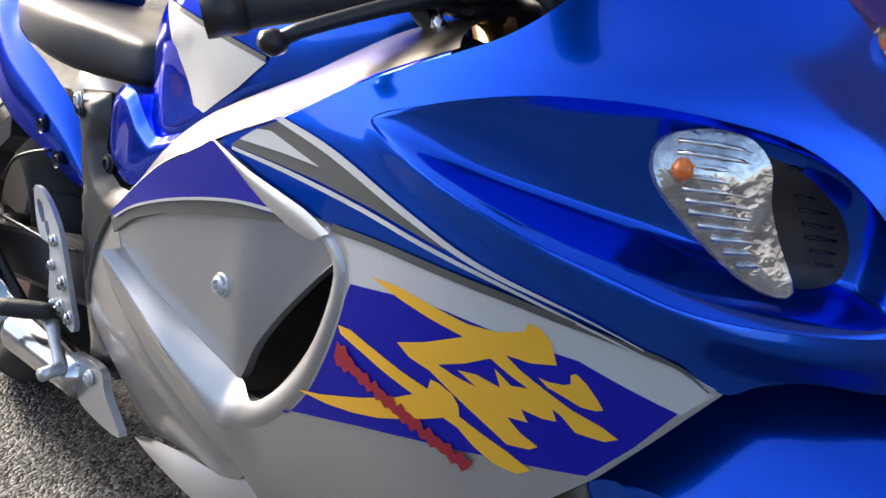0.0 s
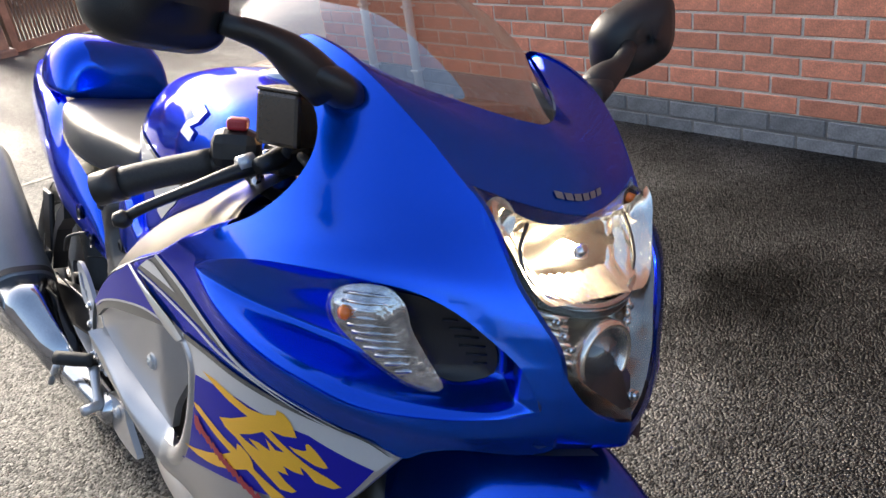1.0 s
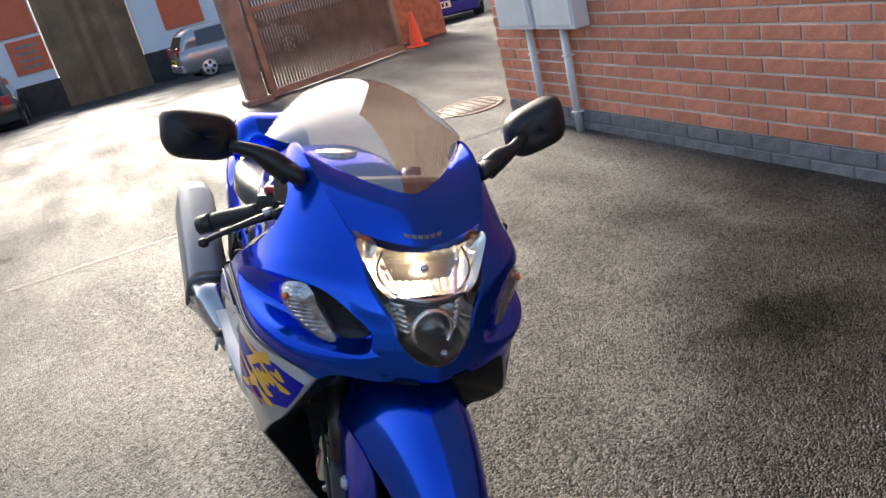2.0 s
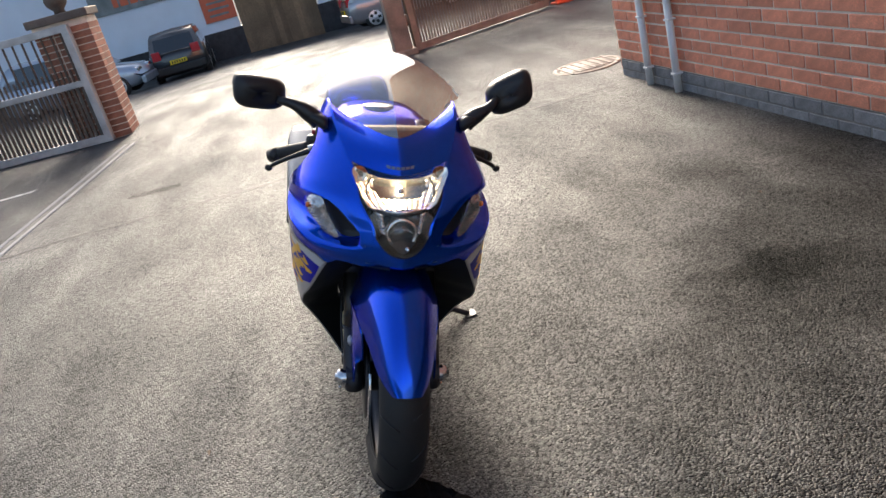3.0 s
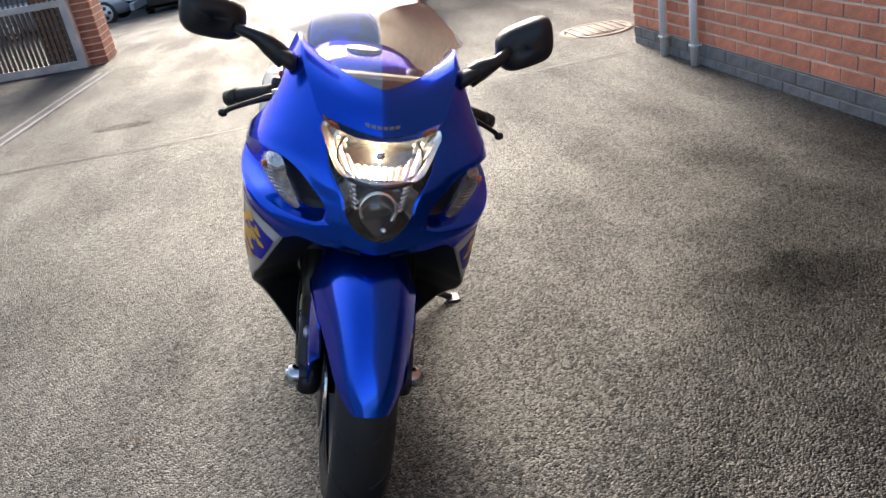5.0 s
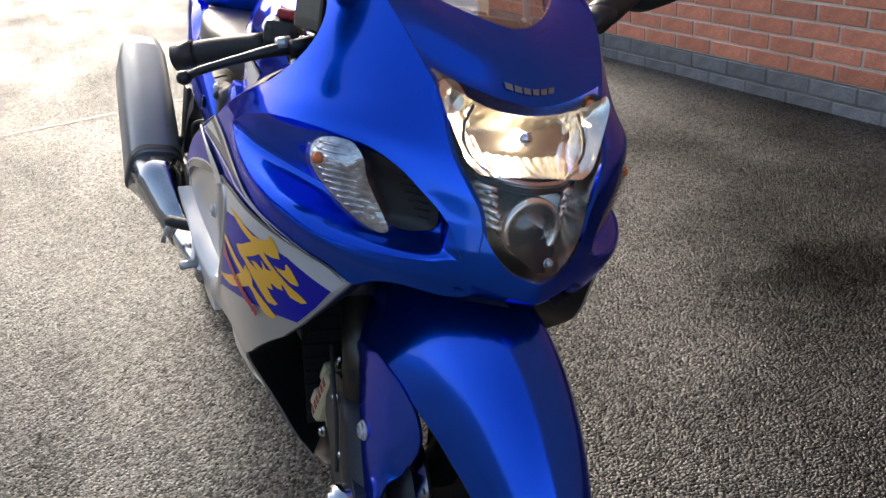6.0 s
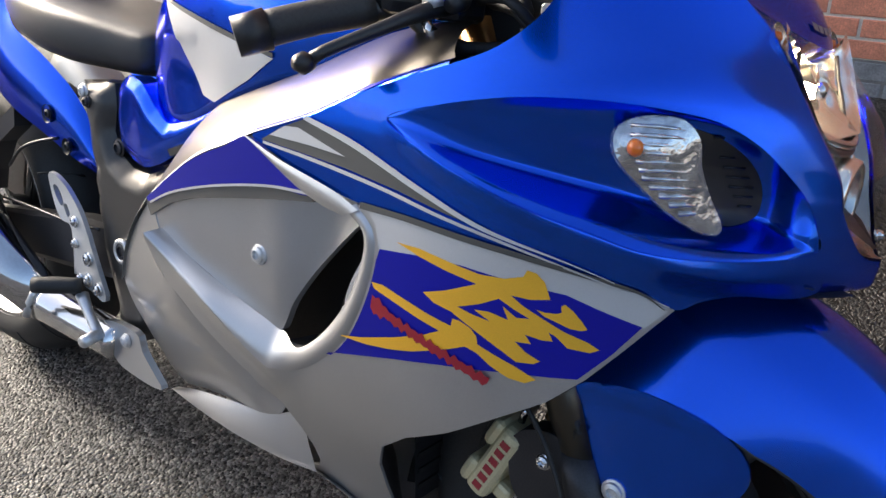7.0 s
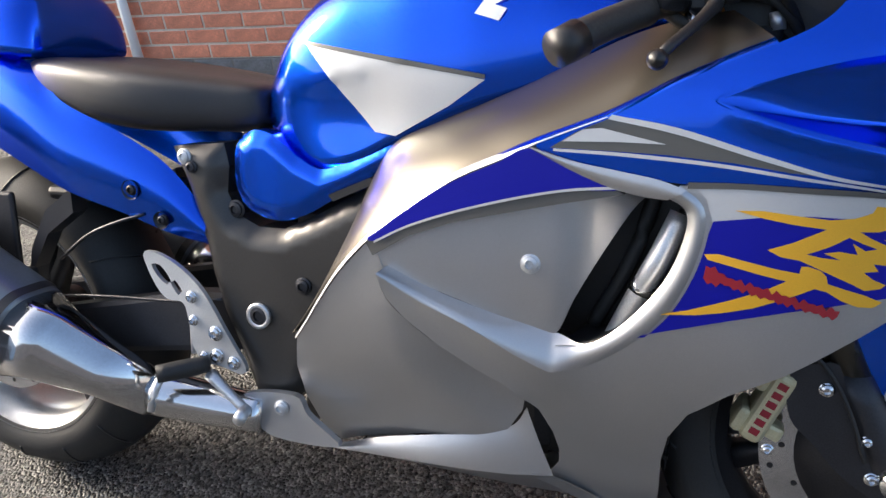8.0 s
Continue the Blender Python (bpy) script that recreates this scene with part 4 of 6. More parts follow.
film("charcoal_sword", [(.352, .7225), (.385, .7365), (.457, .724), (.541, .700), (.620, .681), (.568, .686), (.514, .694), (.446, .700), (.390, .702), (.322, .7035)], GREYF, 0.0010, label="charcoal sword-shaped stripe")
film("silver_sword", [(.335, .711), (.358, .7245), (.378, .7265), (.446, .711), (.395, .712)], PALE, 0.0018, label="pale silver sword-shaped stripe")
for top, low, mat in (([(.388, .7408), (.457, .7285), (.541, .7035), (.610, .684), (.690, .668), (.757, .6400)], [(.384, .7362), (.457, .7215), (.541, .6975), (.610, .6800), (.690, .6665), (.757, .6390)], PALE),
                      ([(.326, .703), (.406, .7005), (.497, .6935), (.574, .683), (.680, .6655), (.756, .6385)], [(.326, .700), (.406, .6965), (.497, .6895), (.574, .6795), (.680, .6635), (.756, .6375)], PALE),
                      ([(.470, .6725), (.526, .6735), (.587, .6715), (.641, .6690), (.690, .6630), (.735, .6525), (.754, .6370)], [(.470, .6655), (.526, .6675), (.587, .6655), (.641, .6635), (.690, .6585), (.735, .6495), (.754, .6360)], GREYF)):
    ruled("pin_stripe", skin(top, 0.0022), skin(low, 0.0022), mat, rows=2, n=80)
film("pale_band", [(.497, .631), (.490, .655), (.478, .667), (.526, .667), (.587, .665), (.641, .663), (.690, .658), (.735, .649), (.756, .635), (.742, .617), (.684, .637), (.590, .641), (.554, .639)], PALE, 0.0008, label="pale silver band")
film("blue_field", [(.494, .618), (.498, .632), (.554, .640), (.590, .642), (.684, .638), (.741, .618), (.723, .588), (.701, .559), (.645, .551), (.576, .536), (.523, .522), (.461, .503), (.404, .484)] + [(x + .004, z + .001) for x, z in RIM_OUT if .487 < z < .612], BLUE_DECAL, 0.0012, label="deep blue film field")
BRUSH = [(.519, .645), (.546, .646), (.580, .642), (.609, .639), (.632, .641), (.648, .647), (.651, .654), (.659, .653), (.666, .646), (.672, .631), (.656, .627), (.639, .627), (.650, .620), (.667, .612), (.686, .603), (.704, .597), (.714, .591), (.707, .587), (.690, .588), (.680, .597), (.674, .600), (.678, .592), (.669, .591), (.655, .593), (.661, .585), (.647, .584), (.657, .576), (.670, .570), (.665, .566), (.650, .564), (.637, .571), (.620, .579), (.603, .587), (.585, .595), (.566, .598), (.553, .605), (.577, .614), (.607, .629), (.575, .633), (.547, .638)]
BRUSH_GAP = [(.591, .602), (.612, .611), (.629, .621), (.644, .614), (.657, .609), (.646, .607), (.633, .615), (.639, .603), (.621, .606), (.607, .604), (.623, .597), (.605, .599)]
BRUSH_HOOK = [(.662, .619), (.669, .618), (.678, .619), (.682, .621), (.681, .627), (.684, .629), (.691, .624), (.698, .616), (.703, .609), (.699, .607), (.690, .607), (.679, .611), (.669, .614)]
BRUSH_TAIL = [(.491, .596), (.506, .597), (.534, .591), (.561, .585), (.586, .581), (.587, .589), (.594, .589), (.606, .585), (.612, .579), (.614, .571), (.632, .565), (.651, .559), (.669, .551), (.660, .545), (.645, .546), (.628, .553), (.614, .562), (.602, .565), (.588, .558), (.570, .550), (.544, .539), (.516, .531), (.486, .525), (.446, .521), (.478, .530), (.523, .547), (.557, .562), (.574, .572), (.549, .577), (.521, .584), (.495, .590)]
SCRIPT_RUN = [(.494 + .0045 * k, .5735 - .00125 * k) for k in range(31)]
SCRIPT = [(x, z + (.0125 if k < 4 else .0078) - .0036 * (k % 2) - .0024 * (k % 3 == 0)) for k, (x, z) in enumerate(SCRIPT_RUN)] + \
         [(x - .002, z - (.0095 if k < 4 else .0066) + .0034 * ((k + 1) % 2) + .0020 * (k % 5 == 0)) for k, (x, z) in reversed(list(enumerate(SCRIPT_RUN)))]
flank("yellow_brush_mark", BRUSH, half_width, YELLOW, 0.0018, 0.010, 0.0, False, "yellow brush-stroke shape", holes=[BRUSH_GAP])
film("yellow_brush_mark", BRUSH_HOOK, YELLOW, 0.0018, label="yellow brush-stroke shape")
film("yellow_brush_mark", BRUSH_TAIL, YELLOW, 0.0021, label="yellow brush-stroke shape")
film("red_script_mark", SCRIPT, RED, 0.0032, label="red script reduced to a plain shape")

# bright edge of the fairing and the bronze-grey inner trim towards the tank
EDGE = [(-.055, .411), (-.030, .440), (.002, .482), (.041, .531), (.088, .578), (.146, .622), (.206, .661), (.261, .686), (.307, .707), (.385, .738), (.455, .774), (.509, .798), (.546, .813)]
EDGE_IN = [(x - 0.004, half_width(x, z) - 0.013, z + 0.006) for x, z in EDGE]
# the pale strip's forward taper paints a highlight onto the blue cowl edge
BRIGHT_IN = EDGE_IN[:8] + [tuple(p * .45 + q * .55 for p, q in zip(EDGE_IN[8], skin(EDGE[8:9], 0.0)[0])), skin([(.383, .7385)], 0.0)[0]]
ruled("fairing_edge", skin(EDGE[:10], 0.0012), BRIGHT_IN, PALE, rows=4, sag=-0.003, n=80, label="pale folded edge of the fairing, its forward taper a painted highlight")
ruled("cowl_edge", skin(EDGE[7:], 0.0), EDGE_IN[7:], BLUE, rows=4, sag=-0.003, n=40, label="blue folded edge of the cowl")
INNER = [(-.062, .420, .188), (-.040, .452, .184), (-.012, .498, .176), (.016, .560, .166), (.050, .640, .152), (.085, .690, .150), (.150, .722, .152), (.215, .748, .155), (.275, .772, .156), (.335, .800, .156), (.395, .826, .156), (.450, .842, .156), (.500, .850, .156)]
ruled("inner_trim", EDGE_IN, [(x, w, z) for x, z, w in INNER], BRONZE, rows=12, sag=-0.012, n=90, label="bronze-grey inner trim beside the tank")

# lower lip and belly pan
lip_top = [(-.050, .104, .200), (.030, .124, .234), (.115, .134, .258), (.200, .137, .276), (.249, .133, .296), (.268, .132, .325)]
lip_low = [(-.060, .112, .196), (.022, .130, .208), (.100, .141, .216), (.160, .144, .219), (.240, .139, .221), (.308, .130, .226)]
ruled("lower_lip", lip_top, lip_low, SILVER, rows=8, sag=-0.003, label="bright lower lip of the fairing")
ruled("belly_pan", lip_low + [(.400, .070, .160), (.470, .06, .165)], [(-.06, .0, .135), (.15, .0, .125), (.30, .0, .125), (.40, 0, .13), (.47, .0, .150)], SILVER, rows=5, label="silver belly pan")
flank("belly_duct", [(.24, .24), (.24, .40), (.36, .40), (.36, .24)], lambda x, z: 0.085, BLACK, grid=0.05, thick=0.0, soft=False)
# inside of the front wheel well
well = [(x, half_width(x, z) - 0.004, z) for x, z in FRONT]
ruled("well_lining", well, [(x - 0.09, max(half_width(x, z) - 0.10, 0.02), z) for x, z in FRONT], BLACK, rows=5, n=50)
put("radiator", [(.455, -.095, .24), (.455, -.16, .62), (.455, .095, .24), (.455, .16, .62)], [(0, 1, 3, 2)], DARKST, bike, False)
for k in range(14):
    block("radiator_fin", (.452, -.095 - .0045 * k, .26 + .025 * k), (.458, .095 + .0045 * k, .267 + .025 * k), BLACK, bike, 0.0)

# nose: V-shaped panel over the headlamp, chin, headlamp
def bow(x, w, z, dip_x, dip_z, power=1.6, n=41):
    """A symmetrical line across the nose: its ends at (x, w, z), its middle moved by the dips."""
    out = []
    for i in range(n):
        s = -1 + 2 * i / (n - 1)
        k = 1 - abs(s) ** power
        out.append(Vector((x + dip_x * k, s * w, z + dip_z * k)))
    return out


def patch(name, lines, mat, rows=12, label="", thick=0.0, parent=None, bulge=(0, 0, 0)):
    """A surface through several lines of the same number of points."""
    n = len(lines[0])
    cols = [[l[j] for l in lines] for j in range(n)]
    verts = []
    for r in range(rows + 1):
        t = r / rows * (len(lines) - 1)
        for j in range(n):
            c = cols[j]
            i = min(int(t), len(c) - 2)
            u = t - i
            p0, p1, p2, p3 = c[max(i - 1, 0)], c[i], c[i + 1], c[min(i + 2, len(c) - 1)]
            q = 0.5 * (2 * p1 + (p2 - p0) * u + (2 * p0 - 5 * p1 + 4 * p2 - p3) * u * u + (3 * p1 - p0 - 3 * p2 + p3) * u ** 3)
            verts.append(q)
    return put(name, verts, [tuple(reversed(f)) for f in grid_faces(rows + 1, n)], mat, parent or bike, True, label)


ridge = [(.522, 1.000), (.545, 1.004), (.600, .992), (.652, .968), (.700, .935), (.748, .892)]
v_lines = []
for i, (x, z) in enumerate(ridge):
    u = i / 5
    cx, cz = .722 + .068 * u + .007 * math.sin(math.pi * u), .939 - .076 * u + .006 * math.sin(math.pi * u)
    v_lines.append(bow(x, half_width(x, z), z, cx - x, cz - z, (1.5, 1.6, 1.75, 1.85, 1.8, 1.6)[i]))
v_low = v_lines[-1]
patch("nose_panel", v_lines, BLUE, 25, "metallic blue nose panel above the headlamp")


def nose_row(t):
    """The nose panel's line at t along its depth, 0 at the screen, 5 at the headlamp."""
    i = min(int(t), 4)
    u, out = t - i, []
    for j in range(41):
        p0, p1, p2, p3 = v_lines[max(i - 1, 0)][j], v_lines[i][j], v_lines[i + 1][j], v_lines[min(i + 2, 5)][j]
        out.append(0.5 * (2 * p1 + (p2 - p0) * u + (2 * p0 - 5 * p1 + 4 * p2 - p3) * u * u + (3 * p1 - p0 - 3 * p2 + p3) * u ** 3) + Vector((.0016, 0, .0010)))
    return out


def between(row, j):
    return row[int(j)].lerp(row[int(j) + 1], j - int(j))


mark_rows = [nose_row(4.05 + .1 * k) for k in range(4)]
for k in range(6):
    patch("nose_mark", [[between(r, 15 + 10 * (k + q) / 6) for q in (.08, .35, .62, .88)] for r in mark_rows], MUFFLER, 3, "faint grey lettering reduced to bars" if k == 0 else "")

def lamp_foot(y):
    """The height of the headlamp's rounded lower edge across the nose."""
    return .684 + .054 * (abs(y) / .0695) ** 2.6


HL = [(x, half_width(x, z) - .002, z) for x, z in ((.748, .892), (.768, .872), (.792, .840), (.814, .807), (.838, .766))] + [(nose_x(y, z) - .001, y, z) for y, z in ((y, lamp_foot(y)) for y in (.0685, .060, .050, .040, .025, .012, .0))]
hl_right = curve_through([(x, -w, z) for x, w, z in HL], 0.004)
hl_left = [Vector((p.x, -p.y, p.z)) for p in hl_right]
rows_ = 24
lens_lines = []
for i in range(rows_ + 1):
    k = round(i * (len(hl_right) - 1) / rows_)
    a, b = hl_right[k], hl_left[k]
    top = v_low
    line = []
    for j in range(41):
        s = -1 + 2 * j / 40
        p = a.lerp(b, (s + 1) / 2)
        e = 1 - abs(s) ** 1.7
        p = p + Vector((0.041 * e * (1 - (i / rows_) ** 2), 0, -0.034 * (1 - abs(s) ** 1.6) * max(0, 1 - i / 10)))
        if i == 0:
            p = top[j] + Vector((0.001, 0, -0.001))
        line.append(p)
    lens_lines.append(line)
headlamp = patch("headlamp", lens_lines, CLEAR, rows_ * 1, "clear headlamp lens, lamp lit warm white")
headlamp.visible_shadow = False
back_lines = [[p + Vector((-(0.058 + 0.030 * i / rows_) * (1 - (i / rows_) ** 8) * math.cos((j / 40 - 0.5) * math.pi) ** 0.6 if 0 < j < 40 else -0.004, 0, 0.002)) for j, p in enumerate(l)] for i, l in enumerate(lens_lines)]
patch("lamp_housing", back_lines, SATIN, rows_, "bright lamp housing", parent=headlamp)


def bowl(name, c, r, depth, tilt, mat, parent, sx=1.0, sz=1.0):
    """A hollow reflector facing forward."""
    n, m = 48, 10
    verts = []
    for i in range(m + 1):
        t = i / m
        for k in range(n):
            a = 2 * math.pi * k / n
            ca, sa = math.cos(a), math.sin(a)
            rr = r * t
            verts.append(Vector(c) + Matrix.Rotation(radians(tilt), 3, "Y") @ Vector((-depth * (1 - t * t), rr * ca * sx, rr * sa * sz)))
    return put(name, verts, [tuple(reversed(f)) for f in grid_faces(m + 1, n, True)], mat, parent, True)


def fluted_reflector(parent):
    """The main beam's wide mirror: a shallow trough with upright flutes, open to the front."""
    cols, rows = 97, 22
    verts = []
    for j in range(rows + 1):
        v = j / rows
        z = .862 - .072 * v
        x_edge = .776 + .046 * v
        w = .122 - .042 * v - .012 * (2 * v - 1) ** 6
        for i in range(cols):
            u = -1 + 2 * i / (cols - 1)
            flute = (.0046 * abs(math.sin(13 * math.pi * (u + 1) / 2)) + .0030 * abs(math.sin(4 * math.pi * v))) * (1 - u ** 6)
            deep = .046 * (1 - abs(u) ** 2.6) * (1 - abs(2 * v - 1) ** 3.2) ** .8
            verts.append((x_edge - deep + flute, w * u, z + .020 * abs(u) ** 2.2 * (1 - v) - .012 * (1 - u * u) * (1 - v)))
    return put("main_reflector", verts, [tuple(reversed(f)) for f in grid_faces(rows + 1, cols)], REFL, parent, True, "fluted mirror of the main beam")


fluted_reflector(headlamp)
spin("bulb", [(0.0, 0.022), (0.006, 0.020), (0.008, 0.010), (0.008, 0.0)], (.766, 0, .824), BULB, headlamp, 16, axis="x")
spin("bulb_shield", [(0.0, .005), (.007, .004), (.009, .0), (.008, -.004)], (.792, 0, .826), CHROME, headlamp, 24, axis="x", label="chrome bulb shield")
tube("lamp_shelf", [(.806, -.070, .796), (.822, -.040, .786), (.828, 0, .782), (.822, .040, .786), (.806, .070, .796)], 0.0045, CHROME, headlamp, 10, label="chrome divider")
tube("shelf_shadow_gap", [(.806, -.066, .788), (.822, -.038, .778), (.828, 0, .774), (.822, .038, .778), (.806, .066, .788)], 0.0035, BLACK, headlamp, 8)
for s in (-1, 1):
    tube("cell_divider", [(.782, s * .070, .858), (.786, s * .080, .838), (.796, s * .080, .815), (.806, s * .066, .796)], 0.0022, DARKST, headlamp, 8)
    bowl("side_lamp_cup", (.774, s * .098, .864), .019, .014, -24, REFL, headlamp, 1.0, 1.0)
    spin("side_lamp_bulb", [(0.0, 0.008), (0.005, 0.006), (0.006, 0.0)], (.765, s * .098, .868), AMBER, headlamp, 12, axis="x")
spin("projector_ring", [(.036, -.030), (.0385, .002), (.0375, .006), (.034, .009), (.030, .006), (.028, -.010)], (.834, 0, .733), REFL, headlamp, 40, axis="x")
spin("projector_lens", [(.0278, -.008), (.025, .003), (.018, .010), (.010, .014), (0.0, .015)], (.832, 0, .733), LAMP_GLASS, headlamp, 36, axis="x")
spin("projector_back", [(.028, -.010), (.016, -.024), (0.0, -.028)], (.832, 0, .733), REFL, headlamp, 36, axis="x")
for s in (-1, 1):
    for k in range(3):
        bolt(headlamp, (.826 - .005 * k, s * (.041 + .006 * k), .745 + .013 * k), 0.004, (1, 0, 0.1), CHROME, "chrome_stud")
for s in (-1, 1):
    for k in range(6):
        z = .778 - .0085 * k
        tube("trim_rib", [(.800 + .002 * k, s * (.070 - .003 * k), z), (.823 + .002 * k, s * (.045 - .001 * k), z - .004)], .0035, REFL, headlamp, 8)
put("lamp_base", [(.872, -.006, .694), (.872, .006, .694), (.850, .030, .712), (.822, .040, .728), (.800, .046, .735), (.800, -.046, .735), (.822, -.040, .728), (.850, -.030, .712)], [(0, 1, 2, 3, 4, 5, 6, 7)], BLACK, headlamp, False)
bolt(headlamp, (.868, .010, .704), 0.005, (1, 0, 0.3), CHROME, "chrome_stud")

chin_lines = []
for v in range(13):
    v /= 12
    line = []
    for k in range(49):
        q = -1 + k / 24
        y = q * (.0745 + .001 * v)
        z = lamp_foot(y) * (1 - v) + .651 * v
        line.append(Vector((nose_x(y, z) - .0006 - .010 * max(0, v - .7) ** 2 / .09, y, z)))
    chin_lines.append(line)
chin_low = chin_lines[-1]
patch("chin", chin_lines, BLUE, 24, "metallic blue chin under the headlamp")
chin_back = [p + Vector((-0.05, 0, 0.012)) for p in chin_low]
patch("chin_underside", [chin_low, chin_back], BLACK, 3)
ruled("nose_underside", [(.872, .030, .653), (.840, half_width(.840, .651), .651), (.793, half_width(.793, .655), .655), (.760, half_width(.760, .637), .637)], [(.74, .03, .672), (.72, .06, .672), (.69, .09, .672), (.64, .13, .66)], BLACK, rows=4)

# indicator with its air intake, both cheeks
LENS = [(.695, .778), (.701, .791), (.718, .798), (.738, .797), (.751, .783), (.755, .760), (.762, .738), (.7745, .7075), (.762, .7055), (.742, .719), (.720, .740), (.702, .760)]
GRILLE = [(x, max(min(z, lut(SCOOP_TOP, x) - .004), lut(SCOOP_LOW, x) + .004)) for x, z in ((.736, .790), (.750, .786), (.763, .778), (.775, .765), (.783, .749), (.787, .731), (.785, .715), (.776, .708), (.763, .709), (.744, .718), (.726, .740), (.722, .765), (.726, .788))]


def lens_width(x, z):
    d = edge_distance(LENS, x, z)
    return half_width(x, z) - 0.005 - 0.34 * max(0, x - 0.70) * step01((0.80 - z) / 0.07) + 0.009 * step01(d / 0.02)


for s in (-1, 1):
    ind = sheet("indicator", LENS, on(s, lens_width), CLEAR, bike, 0.008, 0.012, True, "clear indicator lens with an amber bulb", (), s > 0, lambda a, b, s=s: (0, -s, 0))
    ind.visible_shadow = False
    sheet("indicator_reflector", LENS, on(s, lambda x, z: lens_width(x, z) - 0.005), LENSBACK, ind, 0.008, 0.0, True, "", (), s > 0)
    c = (.714, .772)
    spin("amber_bulb", [(0.0, -0.005), (0.005, -0.004), (0.0075, 0.0), (0.0055, 0.0035), (0.0, 0.005)], (c[0], s * (lens_width(*c) - 0.004), c[1]), AMBER, ind, 16)
    for k in range(11):
        z = .720 + .0068 * k
        xa, xb = lut([(.71, .755), (.745, .718), (.79, .701)], z), lut([(.71, .768), (.742, .759), (.79, .745)], z)
        tube("lens_rib", [(xa + .003, s * (lens_width(xa, z) - 0.006), z), ((xa + xb) / 2, s * (lens_width((xa + xb) / 2, z) - 0.0055), z + .002), (xb - .003, s * (lens_width(xb, z) - 0.006), z + .001)], 0.0021, LENSBACK, ind, 6)
    tube("lens_rim", [(p.x, s * (lens_width(p.x, p.y) - 0.001), p.y) for p in curve_through([(x, z, 0) for x, z in LENS], .004, True)], 0.0010, CLEAR, ind, 6)
    grille = sheet("intake_grille", GRILLE, on(s, lambda x, z: cowl_width(x, z) + 0.003), BLACK, bike, 0.008, 0.0, True, "black air intake mesh", (), s > 0)
    for k in range(9):
        z = .716 + .0085 * k
        xa, xb = lut([(.71, .780), (.742, .765), (.79, .750)], z), lut([(.70, .772), (.722, .781), (.74, .780), (.76, .772), (.776, .758)], z)
        if xb > xa + .004:
            tube("mesh_wire", [(xa, s * (cowl_width(xa, z) + 0.0045), z), (xb, s * (cowl_width(xb, z) + 0.0045), z)], 0.0011, DARKST, grille, 5)

# windscreen
s_low = bow(.520, half_width(.522, 1.0) - .004, .999, .200, -.060, 1.5, 81)
s_mid = bow(.478, .190, 1.002, .072, .050, 1.8, 81)
s_top = bow(.440, .200, 1.006, -.083, .104, 2.1, 81)
screen = patch("windscreen", [s_low, s_mid, s_top], SMOKE, 48, "lightly smoked clear windscreen")
screen.visible_shadow = False
tube("screen_edge", s_top[::8], 0.0022, CLEAR, screen, 6)

# mirrors on stalks
for s in (-1, 1):
    stalk = tube("mirror_stalk", [(.616, s * .186, .958), (.612, s * .212, .978), (.610, s * .245, .998), (.602, s * (.288 if s < 0 else .270), 1.016 + .006 * s)], [.022, .021, .013, .010], BLACK, bike, 14, label="black mirror stalk")
    loft("stalk_foot", [[(.622 - .01 * t + r * .028 * math.cos(a), s * (.166 + .048 * t), .954 + .020 * t + r * .019 * math.sin(a)) for a in (2 * math.pi * k / 16 for k in range(16))] for t, r in ((0, .9), (.3, 1.05), (.8, .85), (1.2, .5))], BLACK, stalk)
    rings = []
    for t, sc in ((-.030, .0), (-.029, .55), (-.022, .86), (-.006, .99), (.012, 1.0), (.022, .97), (.026, .93)):
        ring = []
        for k in range(36):
            a = 2 * math.pi * k / 36
            ca, sa = math.cos(a), math.sin(a)
            u = (.056 if s > 0 else .064) * math.copysign(abs(ca) ** .55, ca) * (1.0 + .05 * sa)
            w = (.045 if s > 0 else .042) * math.copysign(abs(sa) ** .62, sa) * (1 + .10 * ca)
            ring.append((.578 - t + .14 * u * 0.6, s * ((.308 if s > 0 else .333) + u * sc - (.30 * w * sc if s > 0 else 0)), 1.024 + .010 * (s > 0) + w * sc + (.50 if s > 0 else .12) * u * sc))
        rings.append(ring)
    shell = loft("mirror_shell", rings, BLACK, stalk, label="black mirror shell")
    put("mirror_glass", [(p[0] - .001, p[1] * .97 + s * .0096, 1.024 + (p[2] - 1.024) * .95) for p in rings[-1]], [tuple(range(36))], MIRRORG, shell, False)

# ---- front wheel, fork, mudguard, brakes
FX, FR, RX, RR = .728, .300, -.742, .312


